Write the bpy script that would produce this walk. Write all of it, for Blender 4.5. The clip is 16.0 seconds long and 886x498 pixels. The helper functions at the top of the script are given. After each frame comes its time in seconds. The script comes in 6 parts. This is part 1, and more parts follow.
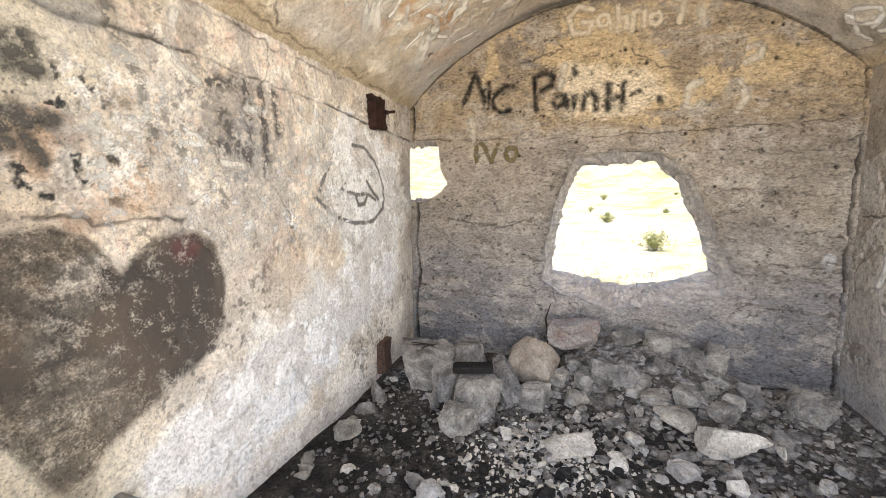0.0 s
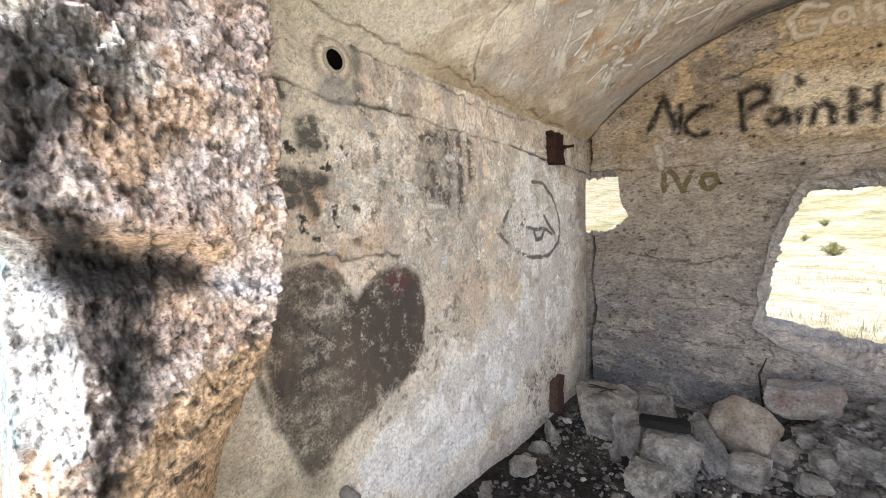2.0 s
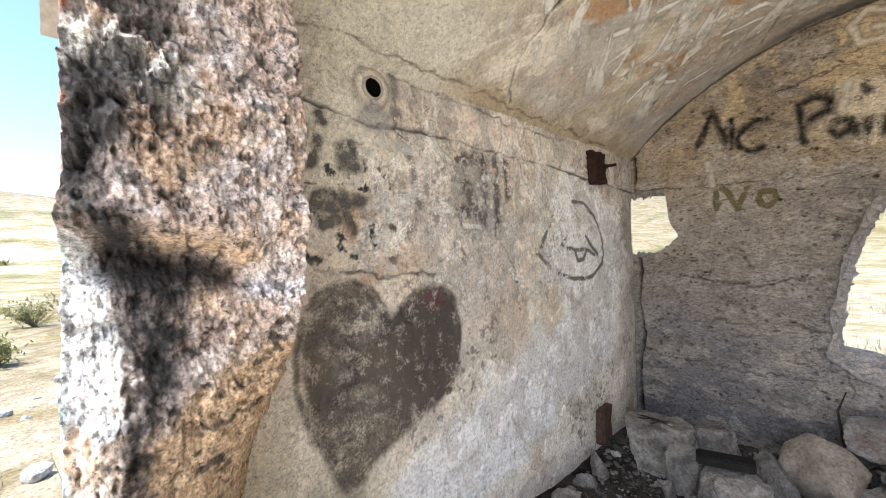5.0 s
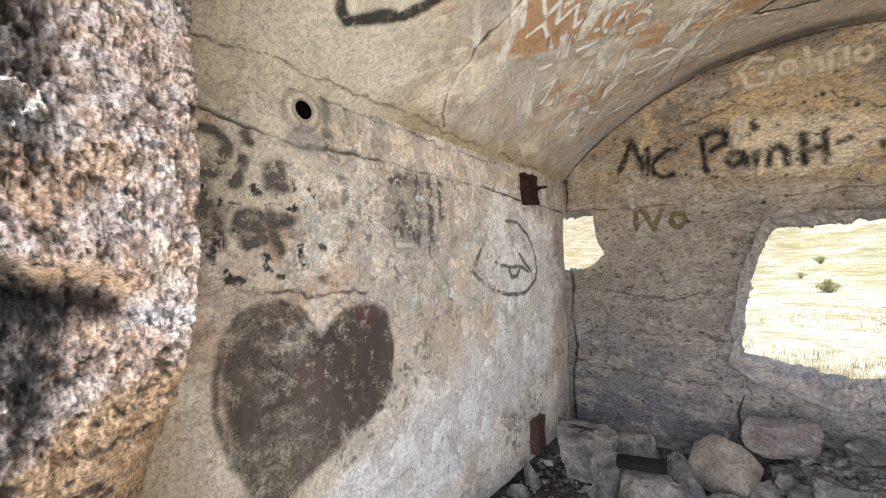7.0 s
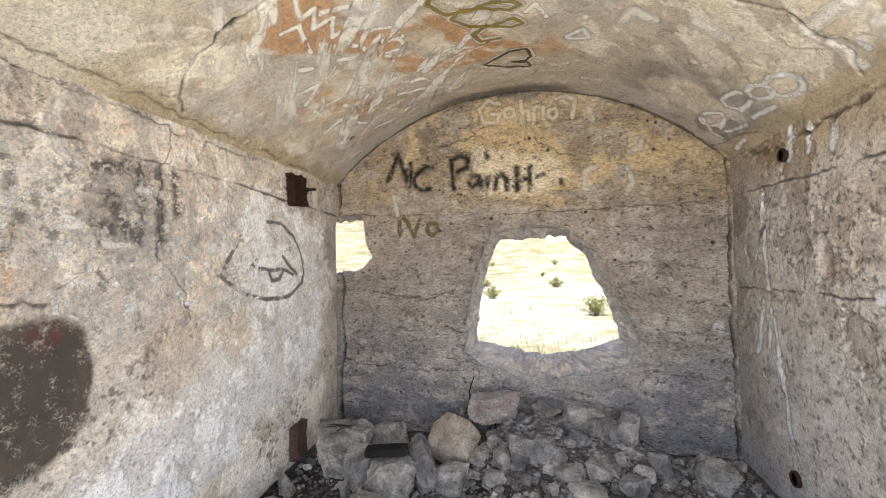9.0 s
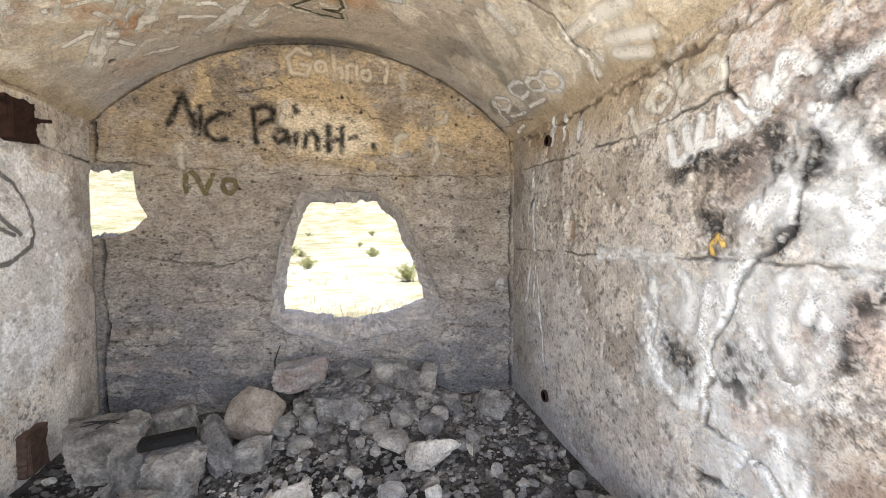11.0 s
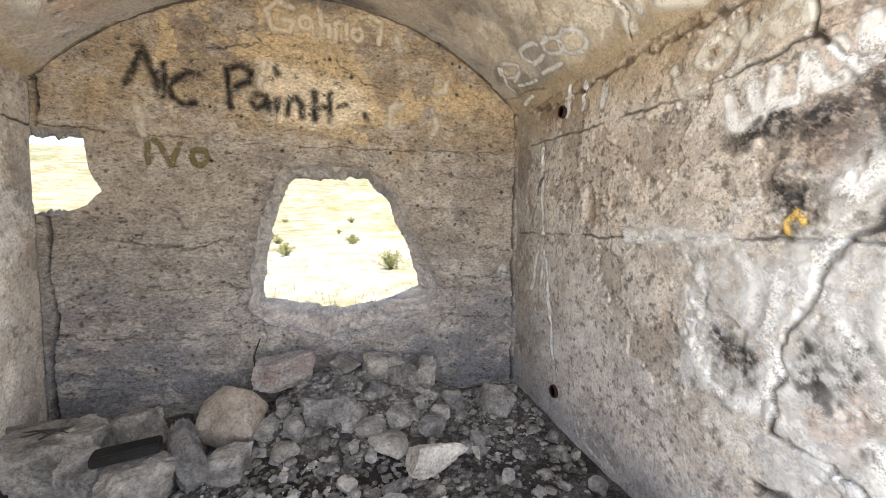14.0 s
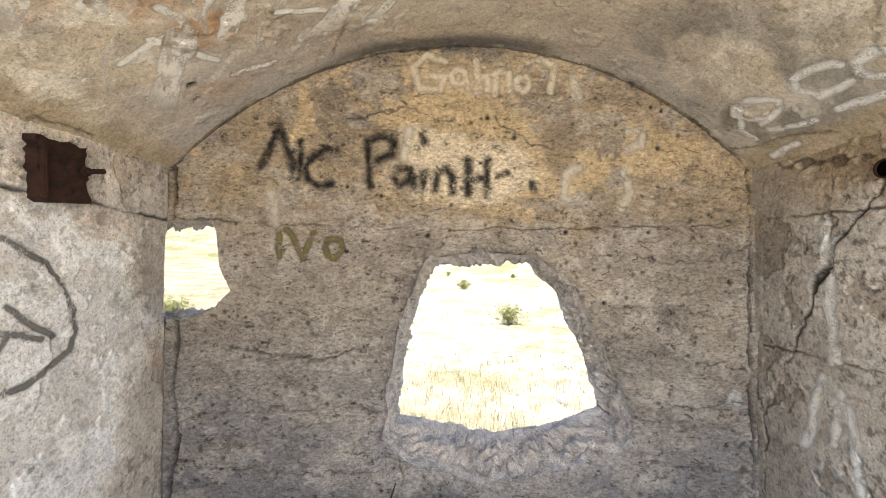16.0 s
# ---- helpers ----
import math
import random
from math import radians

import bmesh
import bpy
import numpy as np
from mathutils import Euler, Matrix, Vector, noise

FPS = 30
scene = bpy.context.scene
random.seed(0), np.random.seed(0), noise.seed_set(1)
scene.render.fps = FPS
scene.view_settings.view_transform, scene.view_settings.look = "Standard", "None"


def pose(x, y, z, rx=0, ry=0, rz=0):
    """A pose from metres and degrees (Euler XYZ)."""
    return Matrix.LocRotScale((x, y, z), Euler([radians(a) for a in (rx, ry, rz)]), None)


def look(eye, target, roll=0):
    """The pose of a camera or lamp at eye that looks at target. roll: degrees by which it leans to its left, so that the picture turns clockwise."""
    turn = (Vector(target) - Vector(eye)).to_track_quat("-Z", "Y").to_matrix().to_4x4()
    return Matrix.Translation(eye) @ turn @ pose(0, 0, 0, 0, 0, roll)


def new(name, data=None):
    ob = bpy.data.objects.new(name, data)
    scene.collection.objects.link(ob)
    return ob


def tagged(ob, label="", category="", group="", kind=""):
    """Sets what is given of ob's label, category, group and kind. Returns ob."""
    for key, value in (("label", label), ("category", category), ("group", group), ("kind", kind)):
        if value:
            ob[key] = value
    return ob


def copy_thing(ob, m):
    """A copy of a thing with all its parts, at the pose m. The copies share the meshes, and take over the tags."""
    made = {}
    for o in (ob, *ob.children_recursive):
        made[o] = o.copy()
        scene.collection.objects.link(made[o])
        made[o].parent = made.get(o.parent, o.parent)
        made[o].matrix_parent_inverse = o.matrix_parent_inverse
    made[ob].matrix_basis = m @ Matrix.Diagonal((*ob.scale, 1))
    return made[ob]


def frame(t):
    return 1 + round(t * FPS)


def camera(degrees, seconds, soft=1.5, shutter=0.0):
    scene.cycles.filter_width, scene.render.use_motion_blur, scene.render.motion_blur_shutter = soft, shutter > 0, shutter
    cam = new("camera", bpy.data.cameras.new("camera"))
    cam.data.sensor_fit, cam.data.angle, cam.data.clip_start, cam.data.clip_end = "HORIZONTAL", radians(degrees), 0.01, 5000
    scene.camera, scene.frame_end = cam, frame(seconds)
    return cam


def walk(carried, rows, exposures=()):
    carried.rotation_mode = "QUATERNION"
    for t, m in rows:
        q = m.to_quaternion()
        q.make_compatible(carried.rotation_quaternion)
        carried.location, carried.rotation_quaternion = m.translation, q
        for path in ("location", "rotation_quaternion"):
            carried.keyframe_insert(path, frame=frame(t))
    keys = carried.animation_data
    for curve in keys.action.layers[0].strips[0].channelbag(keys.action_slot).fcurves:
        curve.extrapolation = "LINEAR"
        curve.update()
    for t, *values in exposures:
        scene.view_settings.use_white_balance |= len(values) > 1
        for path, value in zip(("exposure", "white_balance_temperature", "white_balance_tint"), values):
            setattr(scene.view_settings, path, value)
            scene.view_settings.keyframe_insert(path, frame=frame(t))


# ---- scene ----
cam = camera(95.1, 16.0, soft=0.9)
PATH = [
    (0, (1.513, -3.452, 1.38), (0.851, -1.58, 1.14), -0.5),
    (0.5, (1.429, -3.487, 1.392), (0.568, -1.695, 1.178), -0.6),
    (1, (1.388, -3.527, 1.406), (0.338, -1.835, 1.227), -0.7),
    (1.5, (1.388, -3.552, 1.422), (0.181, -1.963, 1.283), -0.8),
    (2, (1.398, -3.559, 1.428), (0.084, -2.055, 1.335), -0.9),
    (2.5, (1.4, -3.571, 1.438), (0.018, -2.126, 1.389), -0.9),
    (3, (1.401, -3.57, 1.442), (-0.029, -2.171, 1.43), -0.9),
    (3.2, (1.401, -3.567, 1.44), (-0.04, -2.181, 1.446), -1.2),
    (5.5, (1.472, -3.528, 1.392), (-0.001, -2.175, 1.43), -1.0),
    (6, (1.518, -3.519, 1.408), (0.082, -2.128, 1.462), -1.0),
    (6.5, (1.553, -3.514, 1.417), (0.167, -2.074, 1.493), -1.0),
    (7, (1.559, -3.504, 1.416), (0.252, -1.993, 1.517), -1.2),
    (7.5, (1.578, -3.484, 1.418), (0.402, -1.871, 1.537), -1.2),
    (8, (1.686, -3.457, 1.434), (0.699, -1.721, 1.555), -1.1),
    (8.5, (1.759, -3.421, 1.449), (1.021, -1.565, 1.558), -1.1),
    (9, (1.82, -3.409, 1.439), (1.352, -1.466, 1.519), -0.9),
    (9.5, (1.835, -3.422, 1.408), (1.647, -1.432, 1.466), -0.8),
    (10, (1.865, -3.44, 1.397), (1.922, -1.441, 1.421), -0.8),
    (10.2, (1.872, -3.424, 1.398), (2.014, -1.429, 1.401), -0.6),
    (12.3, (1.872, -3.37, 1.351), (2.466, -1.468, 1.188), -0.1),
    (12.5, (1.873, -3.373, 1.352), (2.472, -1.472, 1.179), -0.0),
    (13, (1.875, -3.386, 1.348), (2.464, -1.484, 1.165), 0.2),
    (13.5, (1.842, -3.328, 1.354), (2.401, -1.415, 1.184), 0.3),
    (14, (1.788, -3.058, 1.332), (2.292, -1.127, 1.201), 0.3),
    (14.5, (1.715, -2.588, 1.404), (2.156, -0.638, 1.344), 0.3),
    (15, (1.604, -2.514, 1.573), (1.945, -0.543, 1.567), 0.3),
    (15.5, (1.599, -2.36, 1.638), (1.783, -0.368, 1.677), 0.3),
    (16, (1.513, -2.216, 1.688), (1.505, -0.217, 1.748), 0.2),
]
EXPOSURES = [(0.0, 2.7, 6300, 10), (1.5, 2.4, 6200, 10), (3.0, 2.05, 6100, 10), (6.0, 2.05, 6100, 10), (8.0, 2.3, 6100, 10), (10.0, 2.4, 6100, 10), (12.5, 2.45, 6100, 10), (14.5, 2.5, 6300, 10), (16.0, 2.6, 6300, 9)]
walk(cam, [(t, look(eye, target, roll)) for t, eye, target, roll in PATH], EXPOSURES)

# ---- world, sun, exposure ----
world = bpy.data.worlds.new("desert_sky")
scene.world = world
world.use_nodes = True
SUN_TO = Vector((-0.04, -0.40, 0.915)).normalized()
sky = world.node_tree.nodes.new("ShaderNodeTexSky")
sky.sky_type = "NISHITA"
sky.sun_disc = False
sky.sun_elevation = math.asin(SUN_TO.z)
sky.sun_rotation = math.atan2(SUN_TO.x, SUN_TO.y)
sky.air_density = 1.0
sky.dust_density = 0.2
back = world.node_tree.nodes["Background"]
back.inputs["Strength"].default_value = 0.09
world.node_tree.links.new(sky.outputs["Color"], back.inputs["Color"])
sun = new("sun", bpy.data.lights.new("sun", "SUN"))
sun.data.energy = 2.6
sun.data.angle = radians(0.53)
sun.data.color = (1.0, 0.95, 0.87)
sun.matrix_world = look(SUN_TO * 20, (0, 0, 0))
# added fill lamp before the open front, on top of the sky's own daylight
front_light = new("front_fill", bpy.data.lights.new("front_fill", "AREA"))
front_light.data.shape = "RECTANGLE"
front_light.data.size, front_light.data.size_y = 2.4, 2.5
front_light.data.energy = 20.0
front_light.data.color = (1.0, 0.94, 0.88)
front_light.matrix_world = look((2.1, -4.0, 1.45), (1.9, 0.0, 1.5))

# ---- numbers of the place ----
W, BACK, FRONT = 3.2, 0.0, -3.27          # inner width, back wall, front wall
SPRING, RV = 2.2, 2.18                    # springing of the vault, its radius
ZC = 0.72                                 # height of the vault's axis
THICK = 0.32
rng = np.random.default_rng(7)


# ---- small tools ----
def sstep(a, b, x):
    t = np.clip((x - a) / (b - a), 0, 1)
    return t * t * (3 - 2 * t)


TABLE = np.random.default_rng(3).random((256, 256))


def value_noise(u, v, seed):
    u, v = u + 17.3 * seed, v + 9.1 * seed
    iu, iv = np.floor(u).astype(int), np.floor(v).astype(int)
    fu, fv = u - iu, v - iv
    fu, fv = fu * fu * (3 - 2 * fu), fv * fv * (3 - 2 * fv)
    a, b = TABLE[iu % 256, iv % 256], TABLE[(iu + 1) % 256, iv % 256]
    c, d = TABLE[iu % 256, (iv + 1) % 256], TABLE[(iu + 1) % 256, (iv + 1) % 256]
    return (a * (1 - fu) + b * fu) * (1 - fv) + (c * (1 - fu) + d * fu) * fv


def fbm(u, v, scale, seed, octaves=5, rough=0.55):
    total, amp, norm = 0.0, 1.0, 0.0
    for k in range(octaves):
        total = total + amp * value_noise(u * scale * 2.03 ** k, v * scale * 2.03 ** k, seed + 3.7 * k)
        norm += amp
        amp *= rough
    return total / norm


def fbm3(p, scale, seed, octaves=4):
    return (fbm(p[:, 0] + 0.61 * p[:, 2], p[:, 1] - 0.47 * p[:, 2], scale, seed, octaves)
            + fbm(p[:, 2] + 0.37 * p[:, 0], p[:, 0] - 0.53 * p[:, 1], scale, seed + 5, octaves)) / 2


def line_distance(U, V, pts, reach=0.25, wobble=0.0, seed=1):
    """Distance of every grid point to a polyline, exact within reach."""
    out = np.full(U.shape, 9.0)
    for (a, b), (c, d) in zip(pts[:-1], pts[1:]):
        m = (U > min(a, c) - reach) & (U < max(a, c) + reach) & (V > min(b, d) - reach) & (V < max(b, d) + reach)
        if not m.any():
            continue
        u, v = U[m], V[m]
        if wobble:
            u = u + wobble * (fbm(u, v, 14, seed, 3) - 0.5)
            v = v + wobble * (fbm(u, v, 14, seed + 8, 3) - 0.5)
        l2 = (c - a) ** 2 + (d - b) ** 2 + 1e-9
        t = np.clip(((u - a) * (c - a) + (v - b) * (d - b)) / l2, 0, 1)
        out[m] = np.minimum(out[m], np.hypot(u - a - t * (c - a), v - b - t * (d - b)))
    return out


def lines_distance(U, V, lines, **more):
    return np.minimum.reduce([line_distance(U, V, pts, **more) for pts in lines])


def polygon_distance(U, V, pts):
    """Signed distance to a closed outline, negative inside."""
    ring = list(pts) + [pts[0]]
    dist = line_distance(U, V, ring, reach=9.0)
    inside = np.zeros(U.shape, bool)
    for (a, b), (c, d) in zip(ring[:-1], ring[1:]):
        if b == d:
            continue
        hit = ((b > V) != (d > V)) & (U < (c - a) * (V - b) / (d - b) + a)
        inside ^= hit
    return np.where(inside, -dist, dist)


def flake(U, V, scale, seed, level, soft=0.02):
    """Patches of a paint or plaster layer with sharp ragged edges."""
    w = 0.5 / scale
    k = fbm(U, V, scale * 1.7, seed + 1, 3) - 0.5
    return sstep(level - soft, level + soft, fbm(U + w * k, V - w * k, scale, seed, 6, 0.68))


def mix(a, b, t):
    t = np.asarray(t)[..., None]
    return np.asarray(a) * (1 - t) + np.asarray(b) * t


def link_grid(name, P, material, colour=None, cover=None, keep=None, parent=None, closed=False):
    """One mesh from a grid of places (n, m, 3), with its pigment and, for paint, its cover."""
    n, m = P.shape[:2]
    index = np.arange(n * m).reshape(n, m)
    if closed:
        index = np.vstack([index, index[:1]])
    quads = np.stack([index[:-1, :-1], index[1:, :-1], index[1:, 1:], index[:-1, 1:]], -1)
    quads = quads[keep] if keep is not None else quads.reshape(-1, 4)
    quads = quads.reshape(-1, 4)
    used, flat = np.unique(quads, return_inverse=True)
    flat = flat.reshape(-1)
    me = bpy.data.meshes.new(name)
    me.vertices.add(len(used))
    me.vertices.foreach_set("co", P.reshape(-1, 3)[used].astype(np.float32).ravel())
    me.loops.add(len(flat))
    me.loops.foreach_set("vertex_index", flat.astype(np.int32))
    me.polygons.add(len(quads))
    me.polygons.foreach_set("loop_start", np.arange(0, len(flat), 4, dtype=np.int32))
    me.polygons.foreach_set("use_smooth", np.ones(len(quads), bool))
    if colour is not None:
        rgba = np.ones((len(used), 4), np.float32)
        rgba[:, :3] = np.broadcast_to(colour, P.shape).reshape(-1, 3)[used]
        if cover is not None:
            rgba[:, 3] = cover.reshape(-1)[used]
        me.attributes.new("pigment", "FLOAT_COLOR", "POINT").data.foreach_set("color", rgba.ravel())
    me.update(calc_edges=True)
    me.validate()
    me.materials.append(material)
    ob = new(name, me)
    ob.parent = parent
    return ob


def part(name, bm, material, parent=None, label="", smooth=False):
    me = bpy.data.meshes.new(name)
    bm.to_mesh(me)
    bm.free()
    if smooth:
        for p in me.polygons:
            p.use_smooth = True
    me.materials.append(material)
    ob = new(name, me)
    ob.parent = parent
    return tagged(ob, label)


def box(bm, lo, hi, bevel=0.0):
    r = bmesh.ops.create_cube(bm, size=1)
    for v in r["verts"]:
        v.co = Vector([(lo[k] + hi[k]) / 2 + v.co[k] * (hi[k] - lo[k]) for k in range(3)])
    if bevel:
        edges = {e for v in r["verts"] for e in v.link_edges}
        bmesh.ops.bevel(bm, geom=list(edges), offset=bevel, segments=2, affect="EDGES")


# ---- materials ----
def blank(name, rough=0.9, metal=0.0):
    m = bpy.data.materials.new(name)
    m.use_nodes = True
    b = m.node_tree.nodes["Principled BSDF"]
    b.inputs["Roughness"].default_value = rough
    b.inputs["Metallic"].default_value = metal
    b.inputs["Specular IOR Level"].default_value = 0.25
    return m, m.node_tree.nodes, m.node_tree.links, b


def noise_node(nodes, links, coord, scale, detail=6.0, rough=0.6, dist=0.0):
    n = nodes.new("ShaderNodeTexNoise")
    n.inputs["Scale"].default_value = scale
    n.inputs["Detail"].default_value = detail
    n.inputs["Roughness"].default_value = rough
    n.inputs["Distortion"].default_value = dist
    links.new(coord, n.inputs["Vector"])
    return n.outputs["Fac"]


def ramp(nodes, links, fac, stops):
    r = nodes.new("ShaderNodeValToRGB")
    while len(r.color_ramp.elements) < len(stops):
        r.color_ramp.elements.new(0.5)
    for e, (at, c) in zip(r.color_ramp.elements, stops):
        e.position = at
        e.color = (c, c, c, 1) if isinstance(c, (int, float)) else (*c, 1)
    links.new(fac, r.inputs["Fac"])
    return r.outputs["Color"]


def times(nodes, links, a, b, kind="MULTIPLY", fac=1.0):
    n = nodes.new("ShaderNodeMix")
    n.data_type, n.blend_type = "RGBA", kind
    n.inputs["Factor"].default_value = fac
    links.new(a, n.inputs[6])
    links.new(b, n.inputs[7])
    return n.outputs[2]


def add_bump(nodes, links, b, heights, normal=None):
    """heights: (socket, strength, metres)."""
    for socket, strength, metres in heights:
        n = nodes.new("ShaderNodeBump")
        n.inputs["Strength"].default_value = strength
        n.inputs["Distance"].default_value = metres
        links.new(socket, n.inputs["Height"])
        if normal is not None:
            links.new(normal, n.inputs["Normal"])
        normal = n.outputs["Normal"]
    links.new(normal, b.inputs["Normal"])


def concrete(name, low=0.72, high=1.2, pits=0.55, relief=0.008, stretch=(1, 1, 1), fine=1.0):
    """Weathered cast concrete: pigment from the surface, sand grain, small pits and fine relief."""
    m, nodes, links, b = blank(name, 0.93)
    tex = nodes.new("ShaderNodeTexCoord").outputs["Object"]
    mp = nodes.new("ShaderNodeMapping")
    mp.inputs["Scale"].default_value = stretch
    links.new(tex, mp.inputs["Vector"])
    at = nodes.new("ShaderNodeAttribute")
    at.attribute_name = "pigment"
    grain = noise_node(nodes, links, mp.outputs["Vector"], 55 * fine, 9, 0.72)
    patch = noise_node(nodes, links, mp.outputs["Vector"], 9, 8, 0.65, 0.4)
    chips = noise_node(nodes, links, mp.outputs["Vector"], 24 * fine, 10, 0.75, 0.6)
    col = times(nodes, links, at.outputs["Color"], ramp(nodes, links, grain, [(0.38, low), (0.5, 1.0), (0.62, high)]))
    col = times(nodes, links, col, ramp(nodes, links, patch, [(0.3, 0.78), (0.5, 1.0), (0.7, 1.14)]))
    col = times(nodes, links, col, ramp(nodes, links, chips, [(0.385, 1 - 0.95 * pits), (0.43, 1.0), (0.57, 1.0), (0.62, 1 + 0.35 * pits)]))
    vor = nodes.new("ShaderNodeTexVoronoi")
    vor.inputs["Scale"].default_value = 34 * fine
    vor.inputs["Randomness"].default_value = 1.0
    links.new(tex, vor.inputs["Vector"])
    pit = ramp(nodes, links, vor.outputs["Distance"], [(0.05, 1 - pits), (0.16, 1.0)])
    col = times(nodes, links, col, pit)
    sand = noise_node(nodes, links, mp.outputs["Vector"], 150 * fine ** 0.5, 5, 0.7)
    col = times(nodes, links, col, ramp(nodes, links, sand, [(0.34, 0.34), (0.44, 0.97), (0.58, 1.0), (0.66, 1.3)]))
    links.new(col, b.inputs["Base Color"])
    add_bump(nodes, links, b, [(pit, 0.5, 0.004), (patch, 0.5, relief * 2.5), (chips, 0.7, relief * 1.6), (grain, 0.85, relief)])
    return m


def spray(name):
    """Thin sprayed paint that lets the concrete show where its cover is broken."""
    m, nodes, links, b = blank(name, 0.85)
    tex = nodes.new("ShaderNodeTexCoord").outputs["Object"]
    at = nodes.new("ShaderNodeAttribute")
    at.attribute_name = "pigment"
    grain = noise_node(nodes, links, tex, 120, 8, 0.78)
    blot = noise_node(nodes, links, tex, 14, 6, 0.65)
    links.new(times(nodes, links, at.outputs["Color"], ramp(nodes, links, grain, [(0.3, 0.75), (0.7, 1.15)])), b.inputs["Base Color"])
    add = nodes.new("ShaderNodeMath")
    add.operation = "ADD"
    links.new(grain, add.inputs[0])
    links.new(blot, add.inputs[1])
    broken = nodes.new("ShaderNodeMapRange")
    broken.inputs["From Min"].default_value = 0.8
    broken.inputs["From Max"].default_value = 1.0
    broken.inputs["To Min"].default_value = 0.15
    broken.inputs["To Max"].default_value = 1.15
    links.new(add.outputs[0], broken.inputs["Value"])
    cover = nodes.new("ShaderNodeMath")
    cover.operation = "MULTIPLY"
    cover.use_clamp = True
    links.new(at.outputs["Alpha"], cover.inputs[0])
    links.new(broken.outputs["Result"], cover.inputs[1])
    links.new(cover.outputs[0], b.inputs["Alpha"])
    add_bump(nodes, links, b, [(grain, 0.6, 0.005)])
    return m


def stone(name, dark, light, tint, relief=0.012, spots=0.35):
    """Broken concrete and rock, with dust, sand grain and darker gravel in it; each piece a little different."""
    m, nodes, links, b = blank(name, 0.95)
    tex = nodes.new("ShaderNodeTexCoord").outputs["Object"]
    info = nodes.new("ShaderNodeObjectInfo")
    mp = nodes.new("ShaderNodeVectorMath")
    mp.operation = "ADD"
    links.new(tex, mp.inputs[0])
    links.new(info.outputs["Random"], mp.inputs[1])
    v = mp.outputs[0]
    big = noise_node(nodes, links, v, 7, 7, 0.65, 0.3)
    grain = noise_node(nodes, links, v, 60, 8, 0.72)
    col = ramp(nodes, links, big, [(0.36, dark), (0.5, light), (0.62, tint)])
    col = times(nodes, links, col, ramp(nodes, links, grain, [(0.36, 0.62), (0.5, 1.0), (0.64, 1.2)]))
    col = times(nodes, links, col, ramp(nodes, links, info.outputs["Random"], [(0.0, (0.78, 0.77, 0.78)), (0.5, (1.0, 0.98, 0.95)), (1.0, (1.16, 1.12, 1.05))]))
    vor = nodes.new("ShaderNodeTexVoronoi")
    vor.inputs["Scale"].default_value = 40
    links.new(v, vor.inputs["Vector"])
    spot = ramp(nodes, links, vor.outputs["Distance"], [(0.08, 1 - spots), (0.2, 1.0)])
    links.new(times(nodes, links, col, spot), b.inputs["Base Color"])
    mid = noise_node(nodes, links, v, 22, 9, 0.72, 0.5)
    add_bump(nodes, links, b, [(spot, 0.4, 0.004), (big, 0.6, 0.03), (mid, 1.0, 0.03), (grain, 1.0, relief)])
    return m


def desert(name):
    """Pale dry soil with thin yellow grass in uneven drifts and small dark stones."""
    m, nodes, links, b = blank(name, 1.0)
    tex = nodes.new("ShaderNodeTexCoord").outputs["Object"]
    at = nodes.new("ShaderNodeAttribute")
    at.attribute_name = "pigment"
    wide = noise_node(nodes, links, tex, 0.35, 8, 0.62, 0.4)
    tufts = noise_node(nodes, links, tex, 2.6, 9, 0.7, 0.5)
    grain = noise_node(nodes, links, tex, 30, 8, 0.7)
    col = times(nodes, links, at.outputs["Color"], ramp(nodes, links, wide, [(0.38, (1.3, 1.3, 1.3)), (0.5, (1.1, 1.08, 1.02)), (0.6, (0.85, 0.80, 0.55))]))
    col = times(nodes, links, col, ramp(nodes, links, tufts, [(0.36, (0.75, 0.70, 0.5)), (0.47, (1.05, 1.03, 0.98)), (0.6, (1.5, 1.48, 1.46))]))
    col = times(nodes, links, col, ramp(nodes, links, grain, [(0.34, 0.5), (0.5, 1.0), (0.66, 1.2)]))
    links.new(col, b.inputs["Base Color"])
    add_bump(nodes, links, b, [(tufts, 0.6, 0.06), (grain, 0.8, 0.02)])
    return m


def plain(name, dark, light, rough=0.8, metal=0.0, scale=20, relief=0.004):
    m, nodes, links, b = blank(name, rough, metal)
    tex = nodes.new("ShaderNodeTexCoord").outputs["Object"]
    n1 = noise_node(nodes, links, tex, scale, 8, 0.65)
    n2 = noise_node(nodes, links, tex, scale * 7, 5, 0.6)
    col = ramp(nodes, links, n1, [(0.32, dark), (0.68, light)])
    links.new(times(nodes, links, col, ramp(nodes, links, n2, [(0.3, 0.75), (0.7, 1.2)])), b.inputs["Base Color"])
    add_bump(nodes, links, b, [(n1, 0.5, relief * 2), (n2, 0.6, relief)])
    return m


M_WALL = concrete("weathered_concrete", 0.72, 1.16, 0.42, 0.005)
M_BACK = concrete("board_marked_concrete", 0.66, 1.28, 0.7, 0.012, (0.7, 1, 1.2))
M_VAULT = concrete("plastered_concrete", 0.78, 1.16, 0.35, 0.004)
M_BREAK = concrete("broken_concrete", 0.5, 1.45, 0.75, 0.007, fine=2.6)
M_SOIL = concrete("ash_and_dirt", 0.4, 1.7, 0.3, 0.02)
M_GROUND = desert("desert_soil")
M_SPRAY = spray("spray_paint")
M_SHELL = plain("outer_concrete", (0.36, 0.32, 0.27), (0.47, 0.43, 0.37), 0.95, scale=4, relief=0.01)
